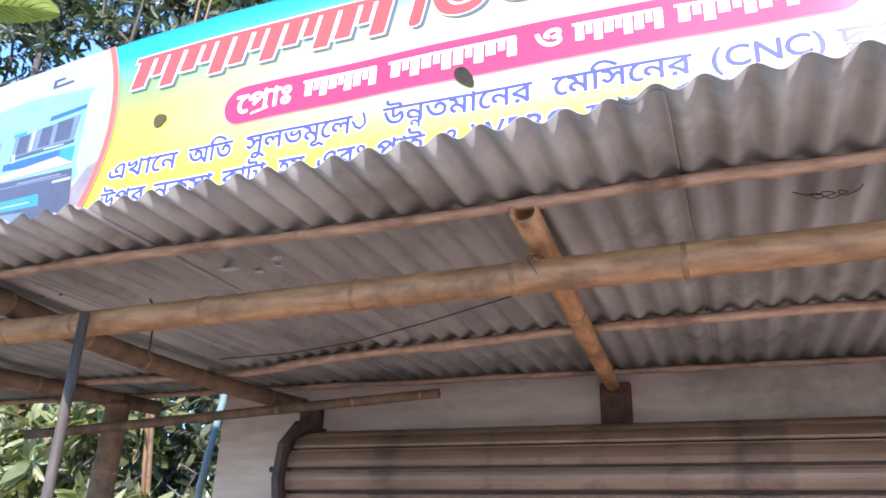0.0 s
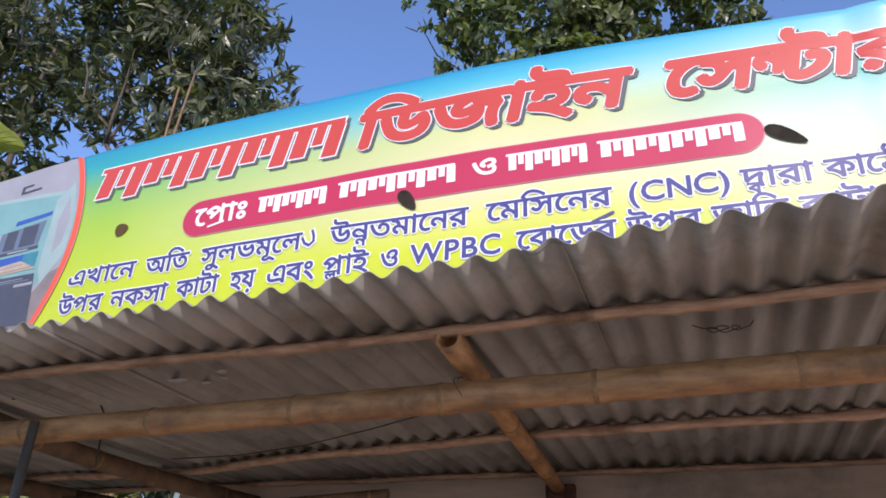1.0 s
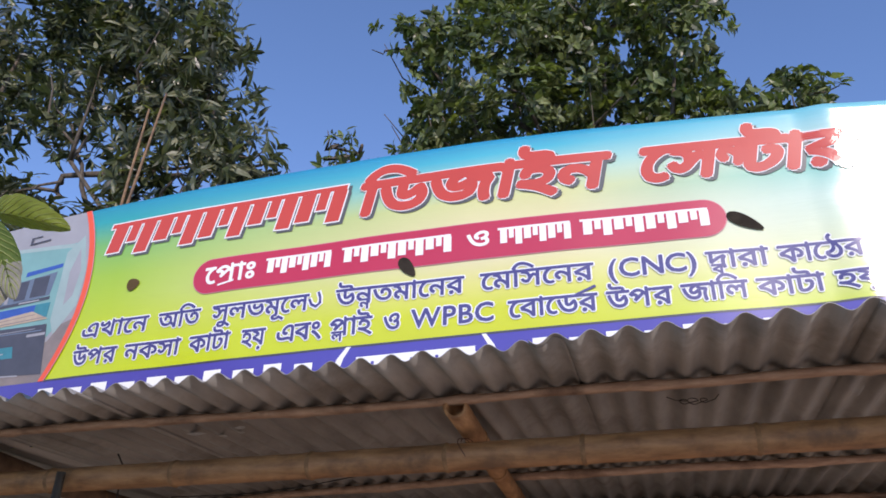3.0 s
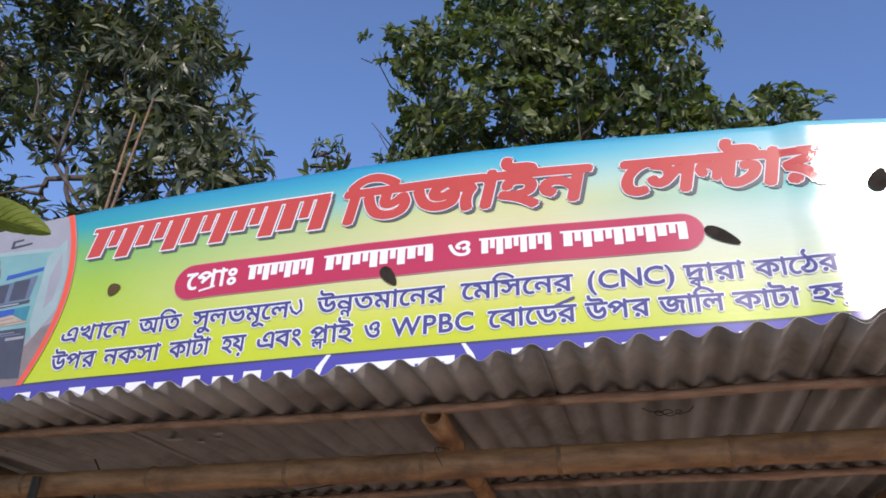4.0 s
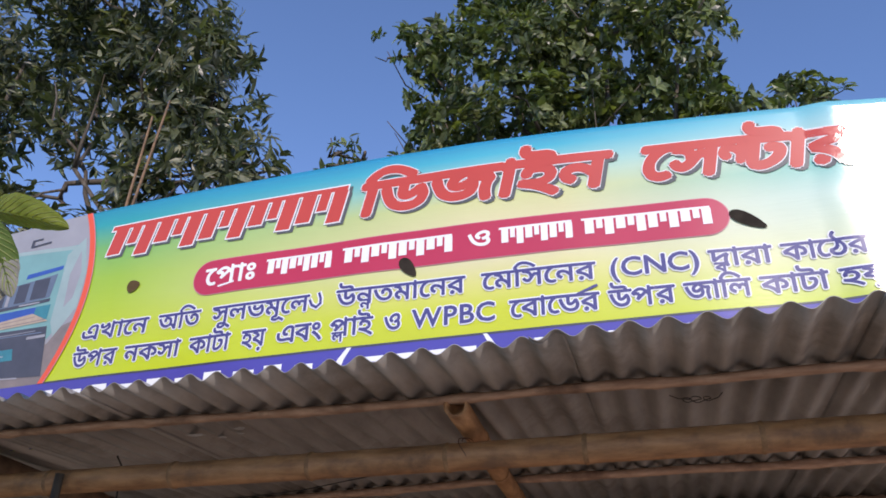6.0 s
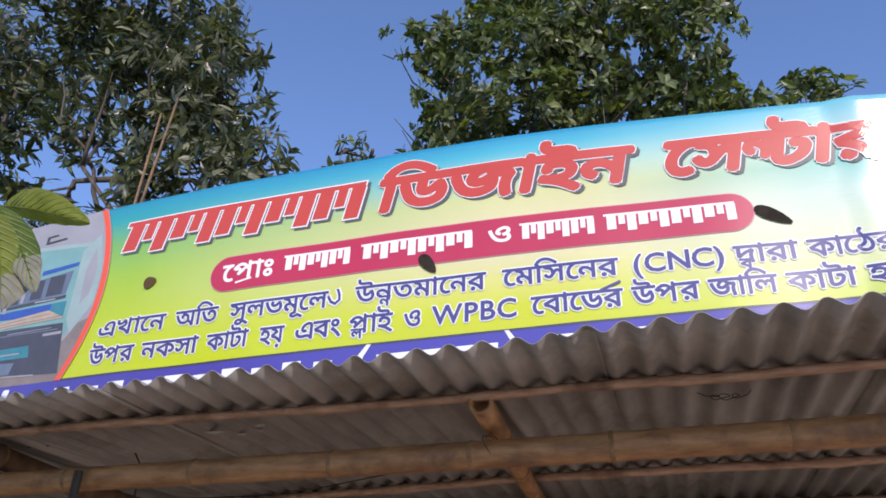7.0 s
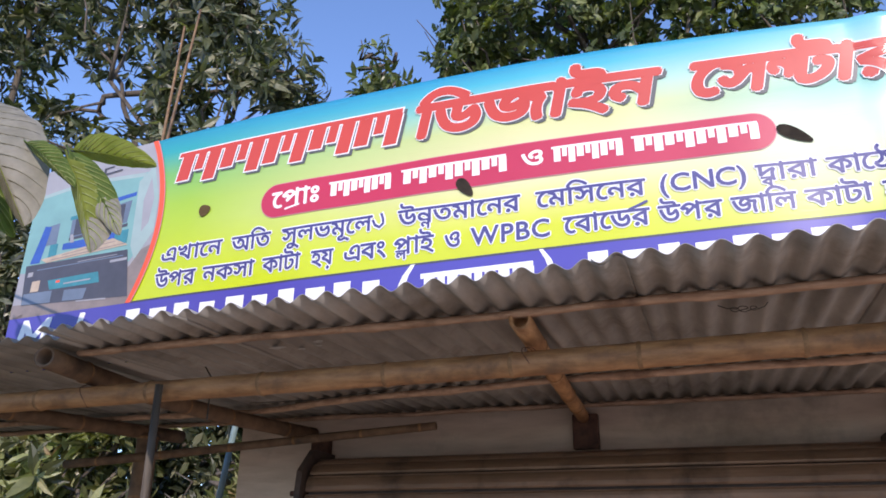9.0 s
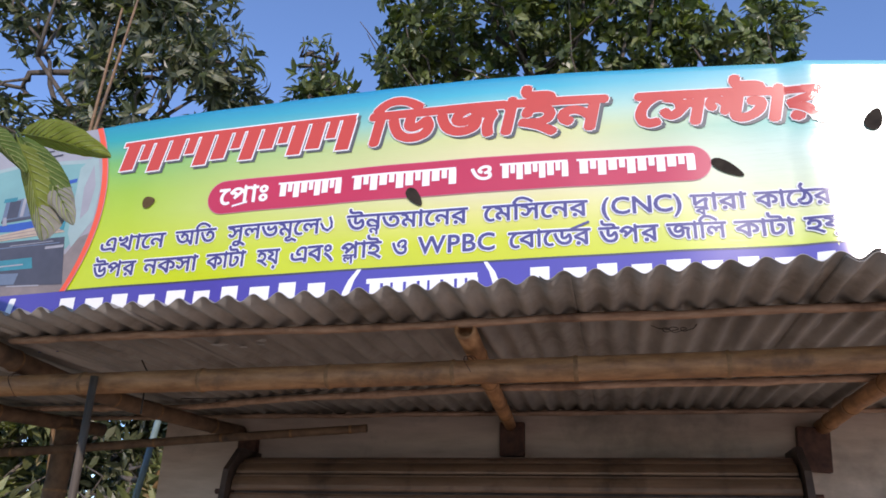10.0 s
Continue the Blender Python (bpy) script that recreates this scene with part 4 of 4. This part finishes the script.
for k, (x, y, s) in enumerate(((-3.4, 6.2, 0.85), (-4.6, 6.3, 0.8), (-5.9, 6.2, 1.0), (-7.4, 6.1, 1.0), (-9.0, 6.3, 1.2), (-10.8, 6.4, 1.3))):
    bush = tree("bushy young mango tree with long drooping leaves", "bush", (x, y + 0.3, 0), 1.6 * s, 0.05,
         [((x, y, 2.2 * s), (0.8, 0.6, 0.6)), ((x - 0.4, y + 0.1, 1.4 * s), (0.8, 0.6, 0.6)), ((x + 0.5, y, 1.2), (0.7, 0.6, 0.8)), ((x + 0.1, y + 0.2, 2.8 * s), (0.6, 0.5, 0.4))],
         270, 0.25, M_LEAF_HEDGE, 30 + k)
    tagged(bush, group="bushes beside the shop")
tree("dark thicket of leafy undergrowth behind the bushes", "tree", (-7.6, 8.0, 0), 3.2, 0.1,
     [((-3.6, 7.6, 2.2), (1.3, 0.8, 2.4)), ((-4.6, 7.4, 3.2), (1.2, 0.8, 1.0)), ((-5.2, 7.8, 2.6), (1.5, 0.8, 2.3)), ((-7.5, 7.9, 3.0), (1.6, 0.8, 2.4)), ((-9.8, 8.0, 3.4), (1.7, 0.8, 2.6)), ((-12.2, 8.2, 3.6), (1.8, 0.9, 3.0)), ((-13.4, 7.6, 5.2), (1.6, 0.8, 1.4)), ((-4.2, 8.0, 2.4), (1.6, 0.6, 1.2))],
     3200, 0.2, M_LEAF_DARK, 16)
tree("dense dark tree with drooping foliage down to the bushes", "tree", (-8.4, 7.3, 0), 4.6, 0.14,
     [((-8.0, 6.9, 4.6), (1.6, 0.9, 1.3)), ((-9.8, 6.9, 4.8), (1.6, 1.0, 1.6)), ((-6.5, 6.9, 4.5), (1.3, 0.8, 1.2)), ((-11.6, 7.0, 5.0), (1.6, 1.0, 1.8)), ((-5.2, 7.0, 4.6), (0.9, 0.7, 0.9)), ((-7.6, 6.9, 3.4), (2.2, 0.8, 0.8))],
     1500, 0.19, M_LEAF_DARK, 17)
woods = crown("far_woods", [((x, 15 + (x % 3), 3.0), (2.4, 1.6, 4.2)) for x in range(-40, 16, 3)], 6500, 0.45, M_LEAF_DARK, None, 18, leaves=8, shell=0.3)
tagged(woods, "distant belt of dark leafy trees", "woods")

# dry bare poles among the leaves
for a, b in (((-5.02, 5.6, 5.21), (-4.81, 5.6, 7.14)), ((-5.09, 5.64, 5.21), (-5.02, 5.64, 7.0))):
    t = thing("dry_pole", "bare dry bamboo pole standing among the leaves", "pole", (a[0] - 0.5, 7.1, 0), group="dry poles")
    v, f = tube([(a[0] - 0.5, 7.1, -0.05), a, b], [0.026, 0.018, 0.012], 8)
    raw("culm", v, f, M_BAMBOO_MID, t)

# ---- standpipe beside the wall ----
t = thing("standpipe", "thin grey-green plastic pipe rising beside the wall", "pipe", (-2.80, 3.9, 0))
v, f = tube([(-2.86, 3.9, -0.05), (-2.775, 3.9, 1.89), (-2.70, 3.9, 2.40)], [0.019] * 3, 10)
raw("pipe", v, f, M_TEAL_PIPE, t, smooth=True)

# ---- broad-leaved sapling reaching in front of the awning ----
def broad_leaf_material(name, dark, light, glow, tint):
    m, nt, b = material(name)
    n = noise_at(nt, coords(nt), 16)
    colour = ramp(nt, n, [(0.3, dark), (0.7, light)])
    nt.links.new(colour, b.inputs["Base Color"])
    b.inputs["Roughness"].default_value = 0.5
    b.inputs["Specular IOR Level"].default_value = 0.35
    tr = nt.nodes.new("ShaderNodeBsdfTranslucent")
    nt.links.new(mix(nt, 1.0, colour, tint, "MULTIPLY"), tr.inputs[0])
    sh = nt.nodes.new("ShaderNodeMixShader")
    sh.inputs[0].default_value = glow
    nt.links.new(b.outputs[0], sh.inputs[1])
    nt.links.new(tr.outputs[0], sh.inputs[2])
    nt.links.new(sh.outputs[0], nt.nodes["Material Output"].inputs[0])
    bump(nt, b, noise_at(nt, coords(nt), 90), 0.15, 0.002)
    return m


BROAD = {
    "grey": broad_leaf_material("pale_leaf_underside", (0.18, 0.168, 0.125), (0.27, 0.25, 0.195), 0.12, (1, 1, 0.7)),
    "green": broad_leaf_material("mid_green_leaf", (0.065, 0.11, 0.018), (0.135, 0.19, 0.035), 0.4, (1.2, 1.4, 0.5)),
    "lime": broad_leaf_material("sunlit_yellow_green_leaf", (0.17, 0.205, 0.03), (0.28, 0.315, 0.06), 0.5, (1.2, 1.3, 0.4)),
    "vein": broad_leaf_material("leaf_vein", (0.16, 0.15, 0.10), (0.23, 0.215, 0.15), 0.1, (1, 1, 0.7)),
    "pale": broad_leaf_material("pale_leaf_vein", (0.24, 0.28, 0.08), (0.34, 0.38, 0.13), 0.2, (1.1, 1.2, 0.6)),
}
LEAF_LABEL = {"grey": "pale grey-green leaf underside", "green": "mid-green leaf", "lime": "yellow-green sunlit leaf"}


def broad_leaf(kind, base, tip, near, far, relief, curl, parent, seed):
    """A broad leaf folded along its midrib: two half-widths, quilted between side veins; past curl the tip shows its pale underside."""
    base, tip = Vector(base), Vector(tip)
    along = (tip - base)
    length = along.length
    along.normalize()
    side = along.cross(Vector((0.0, 0.0, 1.55)) - base).normalized()
    nrm = side.cross(along).normalized()
    nl, nw = 96, 16
    verts = []
    for i in range(nl + 1):
        s = i / nl
        shape = math.sin(math.pi * s ** 0.85) ** 0.62 * (1.04 - 0.10 * s)
        for j in range(nw + 1):
            u = 2 * j / nw - 1
            half = near if u > 0 else far
            w = half * shape
            thin = half < 0.6 * max(near, far)
            a = abs(u)
            quilt = relief * (abs(math.sin((s * 12 - a * 2.2) * math.pi)) ** 0.55 - 0.6) * min(1, a * 5) * (1 - a ** 5) * math.sin(math.pi * s) ** 0.5
            fold = -a * max(near, far) * shape * 0.7 if thin else -0.25 * a * a * w
            z = 0.07 * length * math.sin(math.pi * s) + fold + quilt + 0.005 * noise.noise(Vector((s * 4, u * 2, seed)))
            if curl and s > curl:
                z += 0.35 * (s - curl) * length
            ruffle = 1 + 0.07 * noise.noise(Vector((s * 8, seed, u))) + 0.02 * math.sin(s * 12 * math.pi) * a
            verts.append(base + along * (s * length) + side * (u * w * ruffle - 0.02 * length * math.sin(math.pi * s)) + nrm * z)
    q = nw + 1
    faces = [(i * q + j, i * q + j + 1, (i + 1) * q + j + 1, (i + 1) * q + j) for i in range(nl) for j in range(nw)]
    blade = raw("leaf", verts, faces, [BROAD[kind], BROAD["grey"]] if curl else BROAD[kind], parent, LEAF_LABEL[kind], smooth=True)
    if curl:
        for k, p in enumerate(blade.data.polygons):
            p.material_index = int(k // nw > nl * curl + 5 * noise.noise(Vector((k % nw * 0.6, seed, 0))))
    vv, vf = [], []
    for half in (-1, 1):
        for k in range(1, 11):
            line = []
            for n in range(9):
                a = 0.06 + 0.86 * n / 8
                row, col = (k + 2.2 * a) / 12 * nl, nw / 2 * (1 + half * a)
                i, j = int(row), min(int(col), nw - 1)
                if i < nl:
                    e, g = row - i, col - j
                    p = verts[i * q + j].lerp(verts[i * q + j + 1], g).lerp(verts[(i + 1) * q + j].lerp(verts[(i + 1) * q + j + 1], g), e)
                    line.append(p + nrm * 0.002)
            if len(line) > 2:
                tv, tf = tube(line, [0.0016 * (1 - 0.7 * n / len(line)) for n in range(len(line))], 5)
                vf += [tuple(len(vv) + m for m in face) for face in tf]
                vv += tv
    raw("venation", vv, vf, BROAD["vein" if kind == "grey" else "pale"], blade, smooth=True)
    mid = [verts[i * q + nw // 2] + nrm * 0.001 for i in range(0, nl + 1, 8)]
    v, f = tube([base - along * 0.05 - nrm * 0.01] + mid, [0.003] + [0.0028 * (1 - 0.8 * k / len(mid)) for k in range(len(mid))], 6)
    raw("rib", v, f, BROAD["lime" if kind == "grey" else kind], blade, smooth=True)


def sapling():
    t = thing("sapling", "young broad-leaved tree with large ribbed drooping leaves", "sapling", (-3.1, 0.75, 0))
    v, f = tube([(-3.1, 0.75, -0.05), (-3.12, 0.8, 1.2), (-3.05, 0.95, 2.3), (-2.95, 1.15, 3.0), (-2.75, 1.25, 3.12), (-2.45, 1.38, 3.05), (-2.1, 1.42, 2.88), (-1.80, 1.46, 2.74)], [0.035, 0.03, 0.024, 0.017, 0.009, 0.006, 0.005, 0.003], 8)
    raw("stem", v, f, M_BARK, t, smooth=True)
    for k, spec in enumerate((
        ("grey", (-2.415, 1.10, 2.963), (-2.03, 1.05, 2.56), 0.034, 0.082, 0.0075, 0),
        ("green", (-2.115, 1.12, 2.677), (-1.984, 1.07, 2.292), 0.071, 0.035, 0.010, 0),
        ("lime", (-2.161, 1.20, 2.729), (-1.973, 1.15, 2.22), 0.075, 0.180, 0.024, 0),
        ("grey", (-1.967, 1.05, 2.705), (-1.622, 1.00, 2.256), 0.05, 0.145, 0.0075, 0),
        ("green", (-2.269, 1.36, 2.888), (-1.758, 1.31, 2.387), 0.074, 0.046, 0.003, 0),
        ("grey", (-2.136, 1.32, 2.906), (-1.688, 1.27, 2.394), 0.024, 0.150, 0.0075, 0),
        ("green", (-1.792, 1.308, 2.679), (-1.539, 1.263, 2.482), 0.014, 0.039, 0.003, 0),
        ("lime", (-1.629, 1.308, 2.601), (-1.437, 1.263, 2.256), 0.013, 0.085, 0.006, 0.66),
        ("green", (-1.674, 1.353, 2.653), (-1.377, 1.308, 2.300), 0.038, 0.041, 0.006, 0.62),
        ("lime", (-1.780, 1.461, 2.735), (-1.425, 1.416, 2.602), 0.030, 0.058, 0.005, 0),
        ("grey", (-2.60, 1.15, 3.05), (-2.30, 1.05, 2.62), 0.05, 0.09, 0.0075, 0),
    )):
        broad_leaf(*spec, t, k)


sapling()
